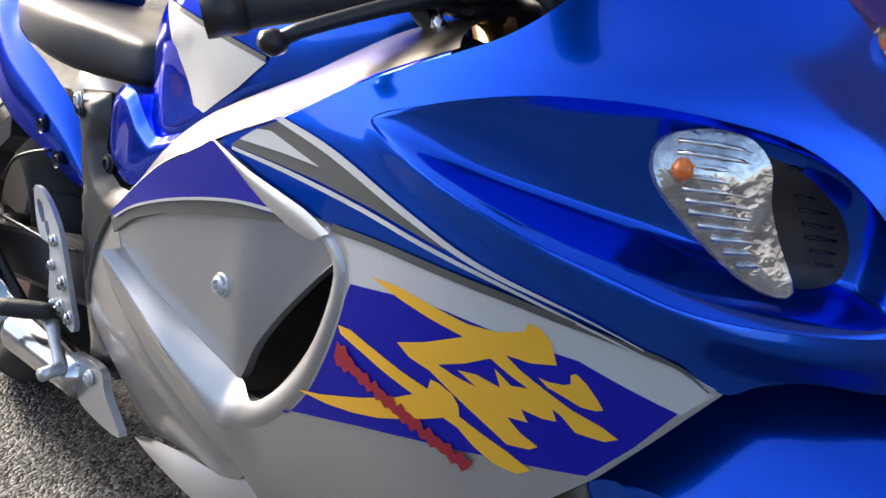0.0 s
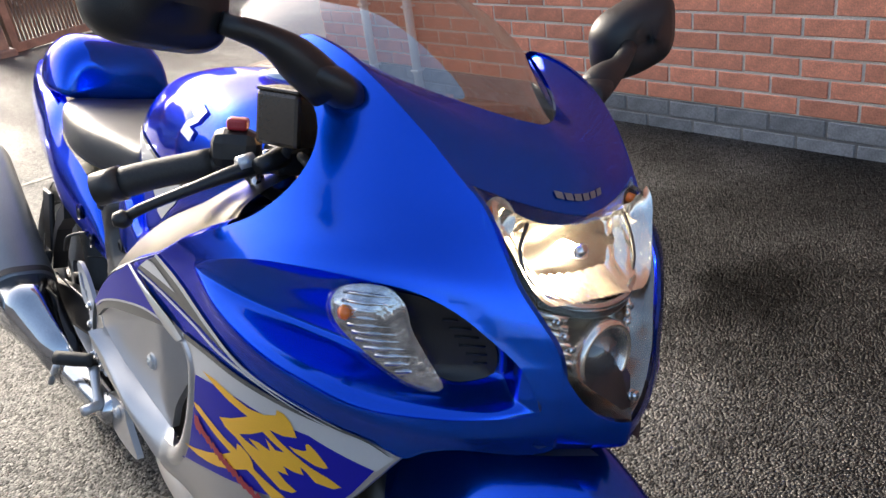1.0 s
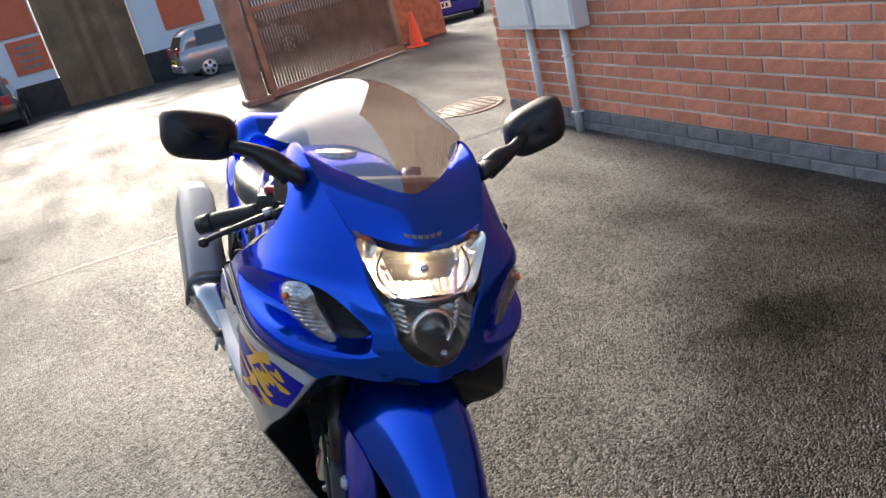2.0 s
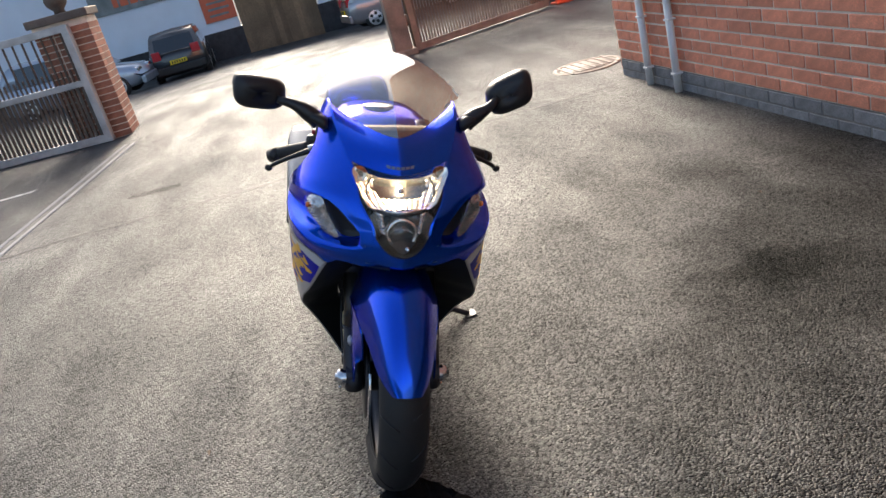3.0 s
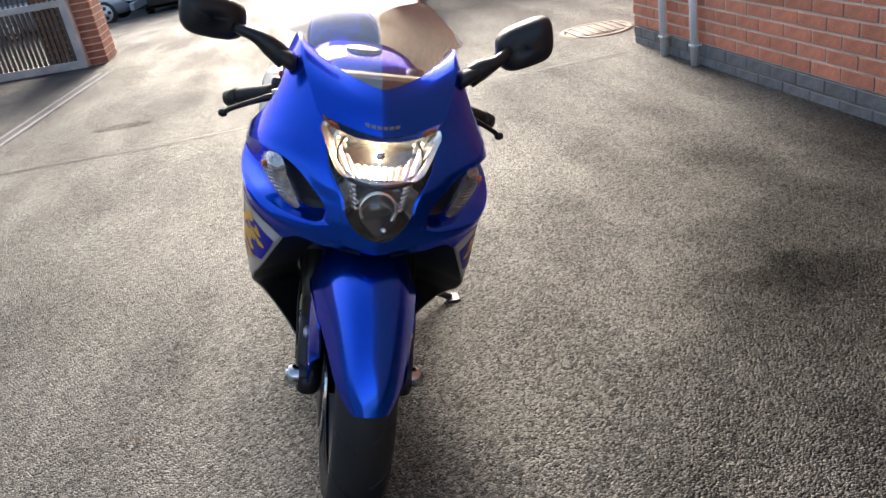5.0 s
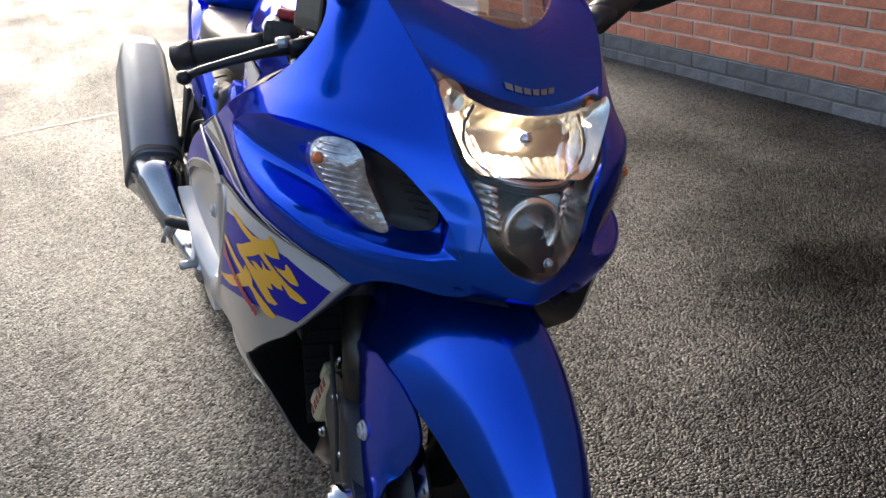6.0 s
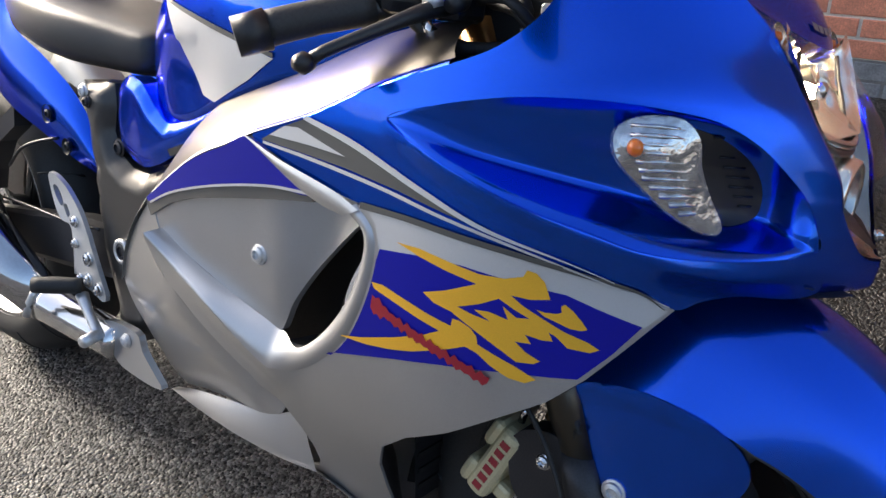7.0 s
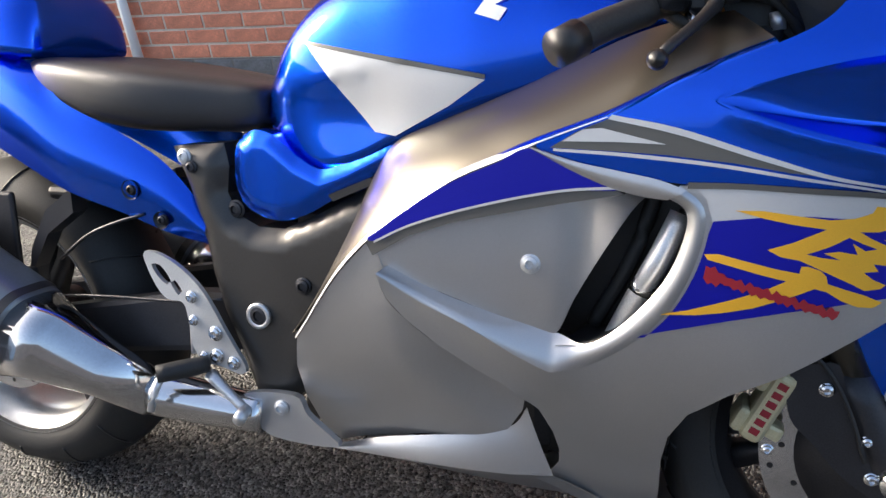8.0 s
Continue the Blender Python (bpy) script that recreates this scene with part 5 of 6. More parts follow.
def wheel(name, x, r, w, rim_r, rim_w, label):
    wh = tagged(new(name), label)
    wh.parent = bike
    c = (x, 0, r)
    prof = [(rim_r - .004, -rim_w / 2), (rim_r + .010, -rim_w / 2 - .006)]
    for k in range(13):
        a = -1.25 + 2.5 * k / 12
        prof.append((r - w * .52 + w * .52 * math.cos(a), w * .5 * math.sin(a) / math.sin(1.25)))
    prof += [(rim_r + .010, rim_w / 2 + .006), (rim_r - .004, rim_w / 2)]
    spin("tyre", prof, c, RUBBER, wh, 96, "black road tyre")
    spin("rim", [(rim_r + .002, -rim_w / 2 - .004), (rim_r + .004, -rim_w / 2 + .006), (rim_r - .018, -rim_w / 2 + .014), (rim_r - .024, 0), (rim_r - .018, rim_w / 2 - .014), (rim_r + .004, rim_w / 2 - .006), (rim_r + .002, rim_w / 2 + .004)], c, ALLOY if x < 0 else DARKST, wh, 72, "cast wheel rim")
    spin("hub", [(.0, -.07), (.038, -.068), (.042, -.03), (.036, 0), (.042, .03), (.038, .068), (.0, .07)], c, DARKST, wh, 28)
    for k in range(3):
        for d in (-8, 8):
            m = Matrix.Translation(c) @ Matrix.Rotation(radians(120 * k + 20 + d), 4, "Y")
            rings = [[m @ Vector(p) for p in ((-t * .5, -q, z), (t * .5, -q, z), (t * .5, q, z), (-t * .5, q, z))] for z, t, q in ((.03, .034, .018), (rim_r * .6, .022, .014), (rim_r - .012, .032, .02))]
            loft("spoke", rings, DARKST, wh)
    return wh


def tread(wh, x, r, w, n, t0, t1):
    """Curved grooves cut as dark inlays across the tread."""
    for k in range(n):
        a0 = 2 * math.pi * k / n
        for s in (-1, 1):
            pts = []
            for j in range(6):
                t = t0 + (t1 - t0) * j / 5
                a = -1.25 + 2.5 * (0.5 + s * t * 0.5)
                rr = r - w * .52 + w * .52 * math.cos(a) + .0002
                yy = w * .5 * math.sin(a) / math.sin(1.25)
                an = a0 + .16 * t + (0.5 * math.pi / n if s > 0 else 0)
                pts.append((x + rr * math.cos(an), yy, r + rr * math.sin(an)))
            tube("groove", pts, 0.0022, BLACK, wh, 5, 0.02)


fw = wheel("front_wheel", FX, FR, .122, .216, .096, "front wheel with a black road tyre")
tread(fw, FX, FR, .122, 16, .2, .9)
rw = wheel("rear_wheel", RX, RR, .192, .216, .165, "rear wheel with a wide black road tyre")
tread(rw, RX, RR, .192, 14, .25, .92)


def disc(parent, x, y, z, r0, r1, holes=True):
    d = spin("brake_disc", [(r0, -.0025), (r1, -.0025), (r1, .0025), (r0, .0025), (r0, -.0025)], (x, y, z), CHROME, parent, 72, "drilled steel brake disc", smooth=False)
    for k in range(28):
        a = 2 * math.pi * k / 28
        rr = r0 + (r1 - r0) * (.3, .62, .45, .75)[k % 4]
        s = -1 if y < 0 else 1
        spin("drill_hole", [(.0042, s * .0028), (.0, s * .0028)], (x + rr * math.cos(a), y, z + rr * math.sin(a)), BLACK, d, 8)
    spin("disc_carrier", [(.035, -.004), (r0 + .008, -.003), (r0 + .008, .003), (.035, .004)], (x, y, z), DARKST, d, 40)
    return d


disc(fw, FX, -.073, FR, .105, .156)
disc(fw, FX, .073, FR, .105, .156)
disc(rw, RX, -.098, RR, .080, .120)


def fork_x(z):
    return .645 + (.468 - z) * .475


for s in (-1, 1):
    leg = tube("fork_leg", [(fork_x(.90), s * .103, .90), (fork_x(.56), s * .103, .56)], .027, GOLD, bike, 20, label="gold fork outer tube")
    tube("fork_slider", [(fork_x(.57), s * .103, .57), (fork_x(.40), s * .103, .40)], .0225, BRONZE, leg, 18, label="bronze fork slider")
    tube("fork_seal", [(fork_x(.575), s * .103, .575), (fork_x(.548), s * .103, .548)], .0295, BLACK, leg, 20)
    rings = []
    for z, a, b in ((.425, .026, .028), (.39, .030, .032), (.34, .030, .034), (.30, .034, .036), (.272, .026, .030)):
        rings.append([(fork_x(z) + a * math.cos(t), s * .103 + b * .8 * math.sin(t), z) for t in (2 * math.pi * k / 20 for k in range(20))])
    loft("fork_bottom", rings, DARKST, leg, label="dark cast fork bottom")
    cast = sheet("fork_casting", [(.598, .418), (.640, .440), (.672, .425), (.690, .392), (.712, .345), (.748, .322), (.752, .285), (.712, .268), (.668, .292), (.632, .330), (.602, .362)], on(s, lambda x, z: .124), DARKST, leg, .02, .03, True, "dark cast fork foot", (), s > 0, lambda a, b, s=s: (0, -s, 0))
    for x, z, r in ((.640, .405, .0075), (.690, .345, .006), (.700, .296, .007)):
        bolt(cast, (x, s * .1245, z), r, (0, s, 0), CHROME)
    tube("sensor_wire", [(.600, s * .128, .470), (.640, s * .132, .430), (.668, s * .131, .380), (.690, s * .130, .318)], .003, RUBBER, leg, 6)
    spin("axle_nut", [(.0, s * .050), (.012, s * .050), (.013, s * .044), (.021, s * .043), (.023, s * .030), (.023, s * .0)], (FX, s * .103, FR), CHROME, leg, 24)
    for dx, dz in ((.0, -.035), (.028, .012)):
        bolt(leg, (FX + dx - .03, s * .135, FR + dz - .012), .006, (0, s, 0), CHROME)
    tube("fork_cap", [(fork_x(.905), s * .103, .905), (fork_x(.93), s * .103, .93)], .021, CHROME, leg, 20)

# radial brake calipers
for s in (-1, 1):
    cal = tagged(new("brake_caliper"), "pale gold brake caliper with red lettering as bars")
    cal.parent = bike
    ang = math.radians(-14)
    mc = Matrix.Translation((.578, s * .098, .372)) @ Matrix.Rotation(radians(24), 4, "Y")
    block("caliper_body", (-.017, -.030, -.056), (.016, .030, .052), CREAM, cal, .012, m=mc, seg=3)
    for zz in (-.034, .030):
        block("piston_housing", (-.029, -.028, zz - .019), (-.012, .028, zz + .019), CREAM, cal, .008, m=mc)
        block("lug", (.012, -.016, zz - .011 + .028 * (zz > 0)), (.036, .016, zz + .011 + .028 * (zz > 0)), CREAM, cal, .006, m=mc)
    for k in range(6):
        block("red_letter_bar", (-.006, s * .0298 - .0008, -.042 + .0140 * k), (.006, s * .0298 + .0008, -.033 + .0140 * k), RED, cal, 0.0, m=mc)
    for zz in (-.056, .066):
        p = mc @ Vector((.028, s * .016, zz))
        bolt(cal, p, .0065, (0, s, 0), CHROME)
    tube("brake_hose", [mc @ Vector((.02, s * .012, .066)), mc @ Vector((.05, s * .02, .11)), (.600, s * .085, .52), (.560, s * .07, .62)], .0055, RUBBER, cal, 8)
    tube("bleed_nipple", [mc @ Vector((-.006, s * .012, .060)), mc @ Vector((-.010, s * .014, .082))], .0045, CHROME, cal, 8)

# front mudguard: a curved blade over the tyre and a blade before each fork leg
GUARD = [(19, .036, .338, .314), (24, .054, .340, .292), (30, .066, .341, .270), (46, .082, .342, .240), (61, .096, .343, .224), (83, .112, .343, .216), (100, .113, .342, .212), (112, .110, .340, .212), (130, .098, .338, .260)]
rings = []
for deg, w, rt, rs in [tuple(float(np.interp(d, [g[0] for g in GUARD], [g[i] for g in GUARD])) if i else float(d) for i in range(4)) for d in range(19, 131, 3)]:
    a = radians(deg)
    row = []
    for j in range(25):
        t = -1 + j / 12
        k = abs(t) ** 2.6
        rr = rt + (rs - rt) * k + .004 * math.exp(-((abs(t) - .72) / .07) ** 2)
        yy = w * math.copysign(abs(t) ** .9, t)
        row.append((FX + rr * math.cos(a), yy, FR + rr * math.sin(a)))
    rings.append(row)
mudguard = loft("front_mudguard", rings, BLUE, bike, False, False, "metallic blue front mudguard")
inner = [[(FX + (p[0] - FX) * .985, p[1] * .985, FR + (p[2] - FR) * .985) for p in row] for row in rings]
loft("mudguard_inside", inner, BLACK, mudguard, False, False)
BLADE = [(.640, .488), (.665, .507), (.710, .519), (.757, .520), (.800, .510), (.830, .490), (.838, .460), (.822, .425), (.802, .390), (.788, .355), (.779, .325), (.765, .303), (.738, .302), (.716, .330), (.700, .372), (.676, .420), (.652, .458)]


def guard_width(x, z):
    """The mudguard's half width where its side passes a place along and up the bike."""
    deg, r = math.degrees(math.atan2(z - FR, x - FX)), math.hypot(x - FX, z - FR)
    w, rt, rs = (float(np.interp(deg, [g[0] for g in GUARD], [g[i] for g in GUARD])) for i in (1, 2, 3))
    return w * max(0.0, min(1.0, (rt - r) / (rt - rs))) ** (0.9 / 2.6)


BLADE_TOP = [(.640, .488), (.665, .507), (.710, .519), (.757, .520), (.800, .510), (.830, .490), (.838, .460), (.822, .425), (.802, .390)]


def blade_width(x, z):
    k = step01(edge_distance(BLADE_TOP, x, z, False) / 0.022)
    return (1 - k) * (guard_width(x, z) + 0.002) + k * blade_plain(x, z)


def blade_plain(x, z):
    return .108 + .004 * math.exp(-(((x - .715) / .05) ** 2)) * step01((z - .28) / .1) - .16 * max(0, x - .77)


for s in (-1, 1):
    bl_ = sheet("mudguard_blade", BLADE, on(s, blade_width), BLUE, mudguard, .01, .004, True, "metallic blue mudguard side blade", (), s > 0, lambda a, b, s=s: (0, -s, 0))
    bolt(bl_, (.718, s * (blade_width(.718, .402)), .402), .011, (0, s, 0), ALLOY)

# ---- steering: clip-on bars, grips, levers, switchgear, reservoir, dash
for s in (-1, 1):
    bar = tube("handlebar", [(.485, s * .10, .862), (.430, s * .185, .854), (.375, s * .262, .832), (.345, s * .305, .815)], .012, FRAMEM, bike, 14, label="black handlebar")
    tube("grip", [(.412, s * .210, .850), (.375, s * .262, .832), (.352, s * .296, .818)], [.0175, .0170, .0178], RUBBER, bar, 18, label="black rubber grip")
    tube("bar_end", [(.354, s * .293, .819), (.337, s * .318, .808)], [.0205, .0195], BLACK, bar, 18, label="black bar-end weight")
    tube("lever", [(.478, s * .170, .862), (.482, s * .215, .853), (.468, s * .262, .833), (.446, s * .305, .810), (.438, s * .318, .800)], [.010, .0085, .0065, .006, .006], BLACK, bar, 10, label="black control lever")
    spin("lever_ball", [(.0, -.011), (.007, -.009), (.0105, 0), (.007, .009), (.0, .011)], (.437, s * .321, .798), BLACK, bar, 16)
    block("lever_bracket", (.445, s * .150 - .018, .845), (.487, s * .150 + .030, .880), BLACK, bar, .008)
    sw = block("switch_housing", (-.023, -.028, -.024), (.023, .028, .023), BLACK, bar, .015, "black switch housing", m=Matrix.Translation((.425, s * .188, .868)) @ Matrix.Rotation(radians(s * 32), 4, "Z"))
    block("switch_button", (-.012, -.012, .0), (.012, .012, .014), RED if s < 0 else GREYF, sw, .004, "red engine stop switch" if s < 0 else "", m=Matrix.Translation((.428, s * .188, .890)) @ Matrix.Rotation(radians(s * 32), 4, "Z"))
reservoir = tagged(block("brake_reservoir", (-.030, -.022, -.030), (.030, .022, .028), RESER, bike, .005, m=Matrix.Translation((.505, -.165, .915)) @ Matrix.Rotation(radians(20), 4, "Z")), "brown translucent brake fluid reservoir")
block("reservoir_cap", (-.0305, -.0225, .027), (.0305, .0225, .032), RESER, reservoir, .003, m=Matrix.Translation((.505, -.165, .915)) @ Matrix.Rotation(radians(20), 4, "Z"))
tube("reservoir_hose", [(.505, -.165, .885), (.49, -.16, .872), (.478, -.158, .866)], .006, RUBBER, reservoir, 8)
tube("master_cylinder", [(.470, -.148, .868), (.492, -.178, .866), (.500, -.198, .862)], [.013, .012, .009], BLACK, bike, 12, label="black brake master cylinder")
tube("banjo_bolt", [(.476, -.136, .874), (.470, -.128, .878)], [.009, .009], CHROME, bike, 12, label="polished banjo bolt")
tube("brake_hose", [(.472, -.130, .876), (.500, -.118, .886), (.532, -.126, .874), (.548, -.132, .835), (.535, -.120, .780), (.520, -.110, .720)], .0065, RUBBER, bike, 10, label="black brake hose")
tube("hose_ferrule", [(.545, -.131, .848), (.548, -.132, .828)], [.0085, .0085], ALLOY, bike, 10)
tube("throttle_cable", [(.428, -.180, .850), (.455, -.176, .832), (.495, -.160, .822), (.535, -.135, .826), (.560, -.110, .812)], .0075, RUBBER, bike, 10, label="black throttle cable")
tube("throttle_cable", [(.432, -.172, .846), (.462, -.162, .824), (.500, -.148, .812), (.540, -.120, .812)], .0060, RUBBER, bike, 10)
tube("cable_elbow", [(.452, -.178, .846), (.462, -.182, .836), (.476, -.178, .828)], [.006, .006, .006], CHROME, bike, 10, label="polished cable elbow")
block("wiring_block", (.500, -.150, .796), (.545, -.118, .818), BLACK, bike, .006, "black wiring connector")
block("cable_clip", (.556, -.134, .862), (.570, -.124, .874), ALLOY, bike, .003)
tube("lever_pivot", [(.480, -.176, .868), (.480, -.176, .876)], [.008, .007], CHROME, bike, 12)
tube("lever_adjuster", [(.483, -.196, .866), (.484, -.214, .862)], [.009, .008], ALLOY, bike, 12, label="bright lever adjuster")
block("top_yoke", (.415, -.125, .872), (.500, .125, .890), FRAMEM, bike, .012, "dark top yoke")
dash = block("instrument_panel", (.53, -.125, .88), (.60, .125, .940), BLACK, bike, .02, "black instrument panel behind the screen", m=Matrix.Translation((.0, 0, .0)))
for k, y in enumerate((-.075, -.028, .028, .075)):
    spin("dial", [(.022, -.0505 + .001), (.022, -.052), (.0, -.052)], (.58, y, .915), GREYF, dash, 24, axis="x")
for k in range(5):
    s = -1 if k % 2 else 1
    tube("cable", [(.48, s * (.10 + .012 * k), .868), (.545, s * (.135 + .008 * k), .850 + .006 * k), (.575, s * (.12 - .01 * k), .79), (.50, s * .09, .72)], .0055, RUBBER, bike, 8)
for s in (-1, 1):
    flank("cockpit_lining", [(.43, .74), (.46, .83), (.52, .90), (.585, .94), (.66, .93), (.70, .86), (.62, .74)], lambda x, z: .115, BLACK, grid=.05, thick=0.0, soft=False, sides=(s,))
put("nose_floor", [(.845, -.085, .662), (.845, .085, .662), (.60, .16, .699), (.60, -.16, .699)], [(0, 1, 2, 3)], BLACK, bike, False)
put("radiator_shroud", [(.455, -.17, .615), (.455, .17, .615), (.60, .15, .705), (.60, -.15, .705)], [(0, 1, 2, 3)], BLACK, bike, False)
put("headstock_cover", [(.60, -.14, .70), (.60, .14, .70), (.645, .12, .885), (.645, -.12, .885)], [(0, 1, 2, 3)], BLACK, bike, False)

# ---- tank
TANK_TOP = [(-.165, .752), (-.145, .800), (-.110, .852), (-.060, .895), (.0, .922), (.10, .938), (.20, .938), (.30, .922), (.38, .890), (.43, .850)]
TANK_W = [(-.165, .060), (-.145, .092), (-.110, .116), (-.060, .134), (.0, .146), (.10, .160), (.20, .166), (.30, .160), (.38, .145), (.43, .120)]
TANK_LOW = [(-.165, .700), (-.124, .690), (-.101, .676), (-.075, .658), (-.039, .644), (.015, .656), (.084, .690), (.19, .736), (.28, .764), (.36, .800), (.43, .835)]
TANK_SH = [(-.165, .712), (-.10, .745), (.0, .770), (.10, .792), (.20, .806), (.30, .820), (.43, .842)]


def smt(t, x):
    return (lut(t, x - .02) + 2 * lut(t, x) + lut(t, x + .02)) / 4


def tank_width(x, z):
    w, sh, top, low = smt(TANK_W, x), smt(TANK_SH, x), smt(TANK_TOP, x), smt(TANK_LOW, x)
    if z > sh:
        return w * max(0.0, 1 - ((z - sh) / (top - sh)) ** 2.9) ** (1 / 2.9)
    k = (sh - z) / max(sh - low, .005)
    return w * (1 - .03 * k * k) - .010 * math.exp(-(((x - .02) / .09) ** 2)) * math.exp(-(((z - .72) / .05) ** 2))


rings = []
for i in range(61):
    x = -.165 + .595 * i / 60
    low, top = smt(TANK_LOW, x), smt(TANK_TOP, x)
    half = []
    for j in range(25):
        u = j / 24
        z = low + (top - low) * (1 - (1 - u) ** 1.7 if u > .5 else u * 1.385)
        half.append((tank_width(x, min(z, top - 1e-5)), z))
    rings.append([(x, -w, z) for w, z in half] + [(x, w, z) for w, z in reversed(half)])
tank = loft("fuel_tank", rings, BLUE, bike, True, True, "metallic blue fuel tank")
spin("filler_cap", [(.048, -.004), (.048, .004), (.042, .007), (.036, .006), (.030, .009), (.0, .010)], (.205, .0, .933), CHROME, tank, 40, axis="z", label="polished filler cap")
for s in (-1, 1):
    TRI = [(-.060, .822), (.086, .798), (.214, .773), (.165, .740), (.084, .698), (.051, .702), (.001, .754), (-.032, .791)]
    sheet("silver_flash", TRI, on(s, tank_width, .0016), PALE, tank, .01, 0.0, False, "pale silver flash on the tank side", (), s > 0)
    sheet("charcoal_line", [(-.070, .8255), (.10, .7985), (.214, .7795), (.214, .774), (.10, .7915), (-.060, .819)], on(s, tank_width, .0024), GREYF, tank, .01, 0.0, False, "", (), s > 0)
    def badge_at(a, b, s=s, e=.001):
        n = Vector(((tank_width(a - e, b) - tank_width(a + e, b)) / (2 * e), s, (tank_width(a, b - e) - tank_width(a, b + e)) / (2 * e))).normalized()
        return Vector((a, s * tank_width(a, b), b)) + n * .0035
    sheet("silver_badge", [(.200, .852), (.231, .843), (.241, .857), (.225, .862), (.244, .870), (.254, .885), (.224, .895), (.215, .881), (.231, .876), (.211, .867)], badge_at, WHITE, tank, .006, 0.0, False, "plain silver badge shape", (), s > 0)

# lower tank side cover
PAD = [(-.186, .676), (-.193, .641), (-.189, .603), (-.166, .576), (-.118, .565), (-.070, .577), (-.004, .613), (.075, .660), (.100, .682), (.084, .692), (.041, .672), (.006, .658), (-.039, .646), (-.075, .660), (-.101, .679), (-.124, .693), (-.158, .697)]


def pad_width(x, z):
    d = edge_distance(PAD, x, z)
    return .124 + .010 * step01(d / .020 + .1) + .075 * (x + .2) * step01((x + .2) / .1)


flank("tank_side_cover", PAD, pad_width, BLUE, grid=.007, thick=.03, label="metallic blue cover below the tank")
flank("trim_clip", [(-.022, .612), (.045, .640), (.052, .632), (-.015, .603)], lambda x, z: .150, BLACK, grid=.01, thick=.01, soft=False)

# ---- frame, swing arm, footrests
FRAME = [(-.310, .668), (-.215, .676), (-.208, .640), (-.214, .600), (-.196, .566), (-.160, .550), (-.115, .550), (-.053, .578), (.03, .622), (.10, .66), (.10, .58), (.05, .50), (-.02, .43), (-.06, .37), (-.085, .300), (-.120, .262), (-.180, .270), (-.200, .330), (-.232, .400), (-.250, .470), (-.262, .540), (-.285, .610)]


def frame_width(x, z):
    return .118 + .02 * step01(edge_distance(FRAME, x, z) / .02) + .05 * (x + .2) * .3


fr = flank("frame_spar", FRAME, frame_width, FRAMEM, grid=.014, thick=.05, soft=False, label="dark grey cast frame")
for s, f_ in zip((-1, 1), fr):
    for x, z, r in ((-.199, .575, .012), (-.075, .470, .011), (-.155, .415, .016), (-.262, .640, .008)):
        bolt(f_, (x, s * (frame_width(x, z) + .0005), z), r, (0, s, 0), DARKST)
    spin("pivot_cap", [(.020, s * .0), (.021, s * .006), (.015, s * .007), (.013, s * .003), (.0, s * .003)], (-.155, s * (frame_width(-.155, .415) + .001), .415), ALLOY, f_, 24)
    seatbolt = bolt(f_, (-.275, s * (frame_width(-.275, .655) + .001), .655), .010, (0, s, 0), ALLOY)
# engine between the spars
block("engine_case", (-.12, -.095, .22), (.30, .095, .60), DARKST, bike, .03, "dark engine casing")
spin("clutch_cover", [(.0, -.130), (.050, -.128), (.062, -.118), (.064, -.10)], (-.02, 0, .40), DARKST, bike, 36)
for s in (-1, 1):
    for x, z in ((-.06, .44), (-.035, .455), (-.05, .41)):
        bolt(bike, (x, s * .128, z), .008, (0, s, 0), ALLOY)

for s in (-1, 1):
    arm = loft("swing_arm", [[(x, s * y + w * cy, z + h * cz) for cy, cz in ((-1, -.8), (-1, .8), (-.8, 1), (.8, 1), (1, .8), (1, -.8), (.8, -1), (-.8, -1))] for x, y, z, w, h in ((-.14, .105, .40, .018, .045), (-.30, .115, .385, .018, .050), (-.55, .125, .345, .016, .042), (-.80, .125, .312, .015, .030))], DARKST, bike, label="dark swing arm", smooth=False)
    spin("axle_end", [(.0, s * .030), (.016, s * .030), (.020, s * .018), (.024, s * .0)], (RX, s * .132, RR), ALLOY, arm, 24)
block("rear_hugger", (-.62, -.085, .56), (-.38, .085, .585), BLACK, bike, .01, "black inner mudguard", m=Matrix.Translation((0, 0, 0)))
tube("brake_wire", [(-.62, -.14, .40), (-.45, -.150, .418), (-.30, -.148, .425), (-.22, -.145, .435)], .0028, DARKST, bike, 6)
tube("brake_line", [(-.55, -.135, .47), (-.47, -.15, .52), (-.41, -.148, .545), (-.36, -.14, .56)], .003, DARKST, bike, 6)

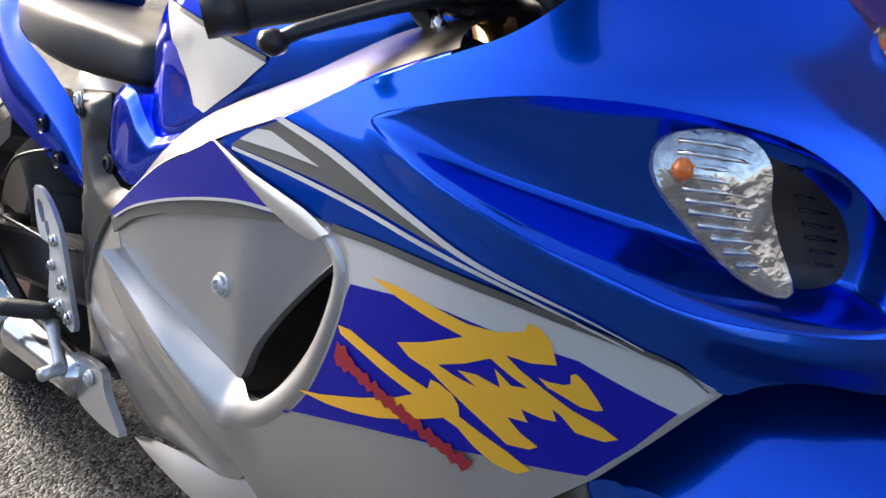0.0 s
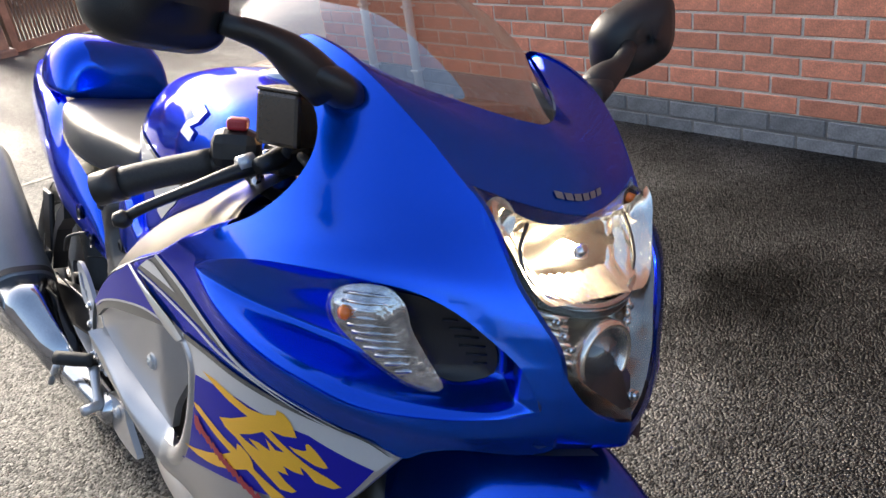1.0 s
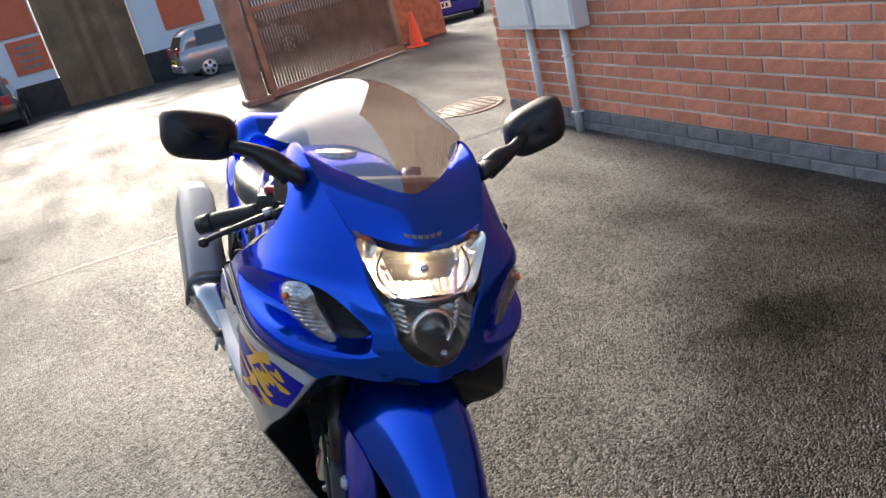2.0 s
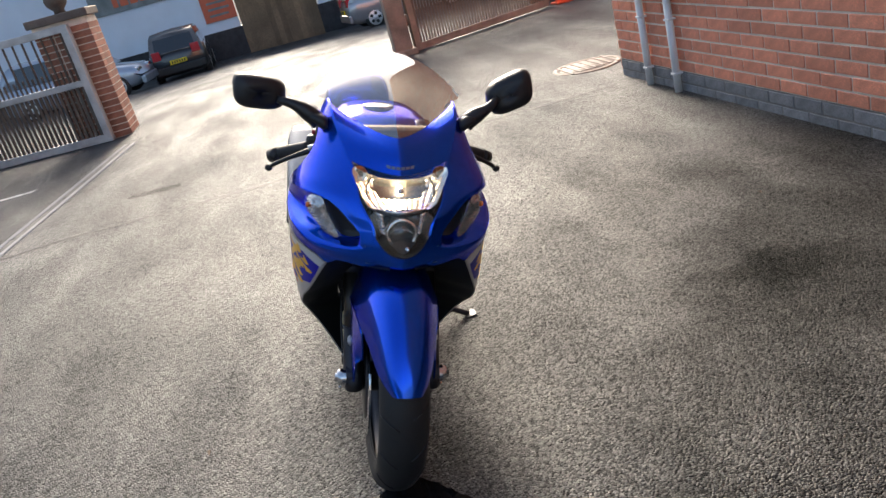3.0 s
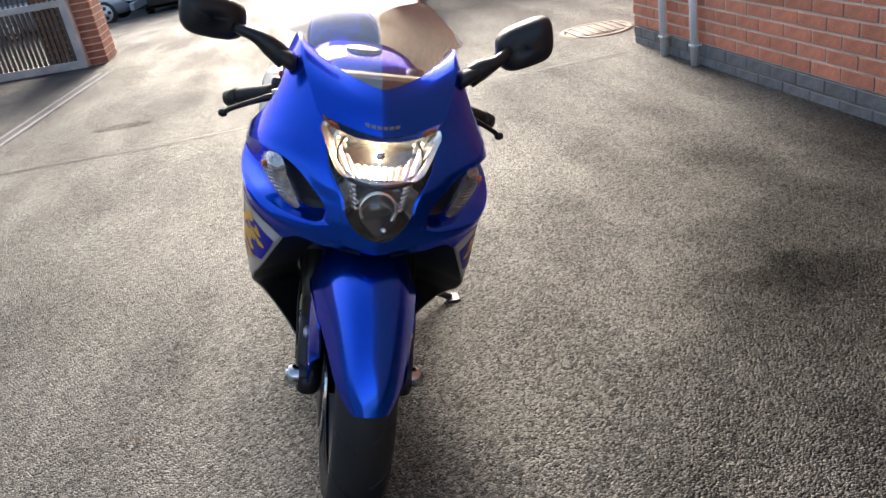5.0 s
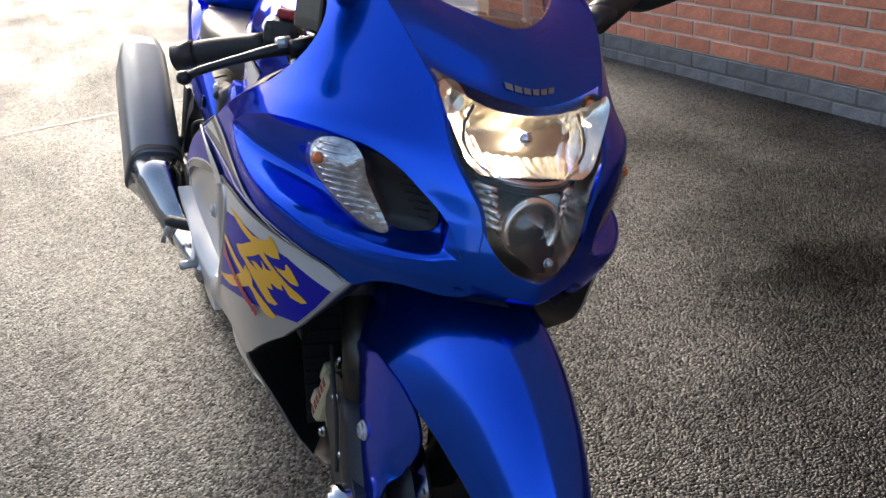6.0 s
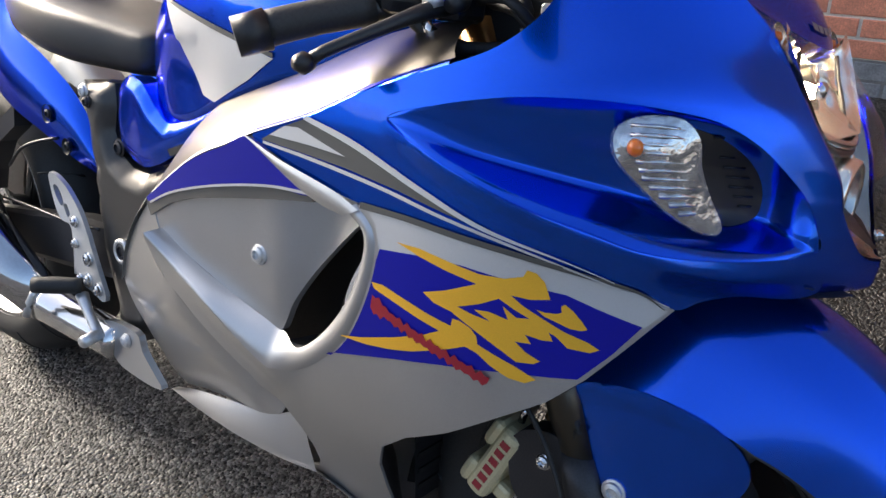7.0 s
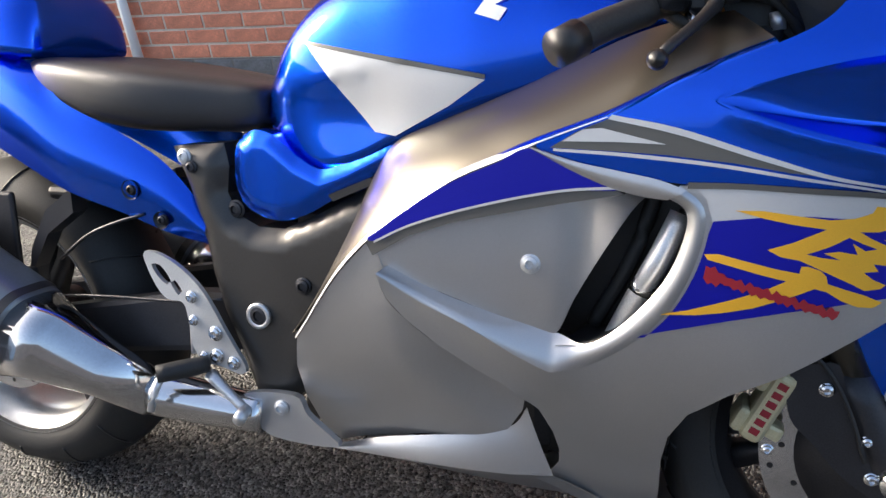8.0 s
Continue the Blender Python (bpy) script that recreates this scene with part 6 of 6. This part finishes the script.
HEEL = [(-.350, .500), (-.335, .507), (-.308, .500), (-.280, .485), (-.250, .460), (-.228, .430), (-.208, .395), (-.188, .362), (-.172, .335), (-.180, .322), (-.215, .330), (-.252, .336), (-.268, .360), (-.272, .395), (-.280, .428), (-.310, .432), (-.332, .455)]
for s in (-1, 1):
    hp = sheet("heel_plate", HEEL, on(s, lambda x, z: .162), ALLOY, bike, .015, .008, True, "cast alloy heel plate", [[(-.335, .486), (-.318, .486), (-.300, .462), (-.308, .455), (-.325, .468)], [(-.302, .460), (-.292, .464), (-.280, .447), (-.288, .440)]], s > 0, lambda a, b, s=s: (0, -s, 0))
    for x, z, r in ((-.262, .440, .008), (-.262, .402, .007), (-.222, .385, .010), (-.222, .348, .010), (-.192, .340, .009), (-.247, .345, .006)):
        bolt(hp, (x, s * .1625, z), r, (0, s, 0), CHROME)
    peg = tube("foot_peg", [(-.235, s * .168, .335), (-.262, s * .195, .333), (-.292, s * .222, .330)], [.013, .015, .014], RUBBER, hp, 14, label="rubber footrest")
    tube("peg_feeler", [(-.288, s * .220, .322), (-.297, s * .228, .296), (-.302, s * .231, .272)], .006, ALLOY, hp, 10)
    tube("pedal_arm", [(-.235, s * .168, .318), (-.200, s * .175, .296), (-.160, s * .182, .272)], [.011, .008, .008], ALLOY, hp, 12, label="alloy foot pedal")
    tube("pedal_toe", [(-.165, s * .180, .274), (-.155, s * .212, .272)], .010, ALLOY, hp, 12)
    tube("pedal_rod", [(-.268, s * .156, .40), (-.270, s * .156, .345)], .006, ALLOY, hp, 8)
    sheet("belly_bracket", [(-.182, .288), (-.090, .300), (-.068, .272), (-.030, .243), (-.015, .228), (-.060, .222), (-.130, .225), (-.160, .240), (-.186, .245)], on(s, lambda x, z: .160), SILVER, bike, .015, .012, True, "silver bracket plate", (), s > 0, lambda a, b, s=s: (0, -s, 0))
    bolt(bike, (-.112, s * .161, .277), .010, (0, s, 0), ALLOY)

# ---- exhausts: polished pipe, cone and grey can on each side
for s in (-1, 1):
    ex = tube("exhaust_pipe", [(-.15, s * .150, .255), (-.25, s * .158, .262), (-.34, s * .170, .272)], [.030, .035, .038], CHROME, bike, 24, label="polished exhaust pipe")
    ax0, ax1 = Vector((-.345, s * .172, .272)), Vector((-.545, s * .222, .372))
    ax2 = Vector((-.985, s * .222, .600))

    def can_ring(c, d, w, h, n=40, p=.5):
        up = Vector((0, 0, 1))
        side = d.cross(up).normalized()
        vert = side.cross(d).normalized()
        out = []
        for k in range(n):
            a = 2 * math.pi * k / n
            ca, sa = math.cos(a), math.sin(a)
            out.append(c + side * w * math.copysign(abs(ca) ** p, ca) * (1 - .22 * sa) + vert * h * math.copysign(abs(sa) ** p, sa))
        return out
    d = (ax2 - ax1).normalized()
    loft("exhaust_cone", [can_ring(ax0 + d * -.01, d, .036, .036, p=1), can_ring(ax0.lerp(ax1, .35), d, .044, .046, p=.95), can_ring(ax0.lerp(ax1, .75), d, .058, .062, p=.85), can_ring(ax1, d, .066, .072)], CHROME, ex, label="polished steel exhaust cone")
    can = loft("silencer", [can_ring(ax1, d, .067, .073), can_ring(ax1.lerp(ax2, .03), d, .069, .075), can_ring(ax1.lerp(ax2, .9), d, .067, .075), can_ring(ax2, d, .058, .066), can_ring(ax2 + d * .012, d, .040, .046)], MUFFLER, bike, label="satin grey silencer")
    loft("silencer_band", [can_ring(ax1.lerp(ax2, .012), d, .070, .0765), can_ring(ax1.lerp(ax2, .045), d, .070, .0765)], DARKST, can, False)
    block("silencer_hanger", (-.70, s * .135 - .006, .44), (-.64, s * .135 + .006, .58), DARKST, can, .005)

# ---- seat, tail, hump
SEAT = [(-.632, .772, .800, .075), (-.60, .738, .812, .110), (-.54, .716, .812, .136), (-.45, .692, .806, .150), (-.36, .682, .796, .148), (-.28, .686, .784, .128), (-.22, .684, .776, .110), (-.172, .690, .770, .100), (-.156, .700, .758, .086)]
rings = []
for x, z0, z1, w in SEAT:
    ring = []
    for k in range(32):
        a = 2 * math.pi * k / 32
        ca, sa = math.cos(a), math.sin(a)
        zc, h = (z0 + z1) / 2, (z1 - z0) / 2
        ring.append((x, w * math.copysign(abs(ca) ** .55, ca), zc + h * math.copysign(abs(sa) ** .6, sa) - .010 * (1 - abs(ca)) * (sa > 0)))
    rings.append(ring)
seat_ob = loft("rider_seat", rings, VINYL, bike, label="black vinyl rider seat")
seat_ob.modifiers.new("round", "SUBSURF").levels = 2
seat_ob.modifiers["round"].render_levels = 2

TAILS = [(-.255, .515, .560, .118, .112), (-.32, .530, .640, .128, .125), (-.40, .560, .690, .140, .135), (-.50, .590, .735, .148, .142), (-.58, .625, .785, .146, .140), (-.66, .660, .815, .140, .128), (-.78, .700, .835, .126, .108), (-.92, .750, .850, .100, .080), (-1.03, .800, .855, .066, .048)]
for s in (-1, 1):
    rows = []
    for x, z0, z1, w0, w1 in TAILS:
        row = []
        for k in range(13):
            t = k / 12
            row.append(Vector((x, s * (w0 + (w1 - w0) * t + .012 * math.sin(math.pi * t) - (.03 * max(0, t - .85) / .15 if x < -.55 else 0)), z0 + (z1 - z0) * t)))
        rows.append(row)
    cols = [curve_through(c, .015) for c in zip(*rows)]
    n = min(len(c) for c in cols)
    rows = [[c[round(i * (len(c) - 1) / (n - 1))] for c in cols] for i in range(n)]
    tl = put("tail_panel", [p for r in rows for p in r], grid_faces(len(rows), 13) if s < 0 else [tuple(reversed(f)) for f in grid_faces(len(rows), 13)], BLUE, bike, True, "metallic blue tail side panel")
    for x, z, r in ((-.375, .600, .016), (-.326, .553, .014)):
        spin("recess", [(r, s * .002), (r * .8, s * -.004), (0, s * -.004)], (x, s * .1475 if x < -.35 else s * .1405, z), BLACK, tl, 20)
        bolt(tl, (x, s * .143 if x < -.35 else s * .136, z), r * .5, (0, s, 0), DARKST)
    loft("passenger_bracket", [[(x, s * .13 + .016 * cy, z + h * cz) for cy, cz in ((-1, -1), (-1, 1), (1, 1), (1, -1))] for x, z, h in ((-.50, .575, .02), (-.56, .535, .02), (-.60, .47, .018), (-.61, .43, .02))], DARKST, bike, smooth=False, label="dark passenger footrest bracket")
    tube("passenger_peg", [(-.60, s * .15, .44), (-.61, s * .20, .45), (-.615, s * .215, .47)], .016, RUBBER, bike, 12, label="folded passenger footrest")
put("tail_deck", [(-.62, -.13, .800), (-.62, .13, .800), (-.85, .10, .838), (-.85, -.10, .838), (-1.03, .048, .852), (-1.03, -.048, .852)], [(0, 3, 2, 1), (3, 5, 4, 2)], BLUE, bike, True)
block("tail_underside", (-.98, -.07, .70), (-.45, .07, .745), BLACK, bike, .02, m=Matrix.Translation((0, 0, 0)))
block("tail_lamp", (-1.05, -.05, .80), (-1.02, .05, .84), LAMPR, bike, .01, "red tail lamp")
HUMP = [(-.578, .795, .878, .104), (-.586, .795, .902, .114), (-.612, .795, .930, .126), (-.67, .795, .945, .133), (-.72, .80, .940, .128), (-.80, .81, .915, .112), (-.88, .825, .880, .088), (-.95, .835, .850, .06)]
rings = []
for x, z0, z1, w in HUMP:
    ring = []
    for k in range(33):
        a = math.pi * k / 32
        ca, sa = math.cos(a), math.sin(a)
        ring.append(Vector((x, w * math.copysign(abs(ca) ** .62, ca), z0 + (z1 - z0) * abs(sa) ** .75 - .008 * math.exp(-((ca / .25) ** 2)))))
    rings.append(ring)
hp_ = loft("seat_hump", rings, BLUE, bike, True, True, "metallic blue seat hump")
hp_.modifiers.new("round", "SUBSURF").levels = 1
hp_.modifiers["round"].render_levels = 1

# ---- side stand
stand = tube("side_stand", [(-.10, .13, .215), (-.095, .22, .17), (-.085, .31, .135), (-.075, .385, .113)], [.014, .012, .011, .011], BLACK, bike, 12, label="black side stand resting on the ground")
block("stand_foot", (-.028, -.022, -.004), (.028, .022, .004), BLACK, stand, .003, m=Matrix.Translation((-.074, .392, .1125)) @ Matrix.Rotation(radians(17), 4, "X"))
tube("stand_tang", [(-.085, .30, .14), (-.05, .315, .135)], .005, BLACK, stand, 8)

# puddle in front of the wheel
WATER = shade("standing_water", (0.012, 0.013, 0.015), 0.03, 0.0, 0.0, spec=0.5, stain=0.2)
rnd = random.Random(8)
shore = curve_through([(x, y, 0) for x, y in ((1.20, -.33), (1.27, -.40), (1.36, -.48), (1.48, -.58), (1.66, -.62), (1.84, -.50), (1.92, -.25), (1.84, -.02), (1.66, .02), (1.50, -.05), (1.36, -.11), (1.24, -.19), (1.17, -.26))], 0.012, True)
flat("puddle", [(p.x + rnd.gauss(0, .0022), p.y + rnd.gauss(0, .0022)) for p in shore], 0.0035, WATER, "shallow puddle on the asphalt before the front wheel", "puddle", "structure", grid=0.03, soft=False)

# ---- bricks last
lay_bricks(mortar_wall, -0.02, 85, X0, X1, 14)
return_bricks()
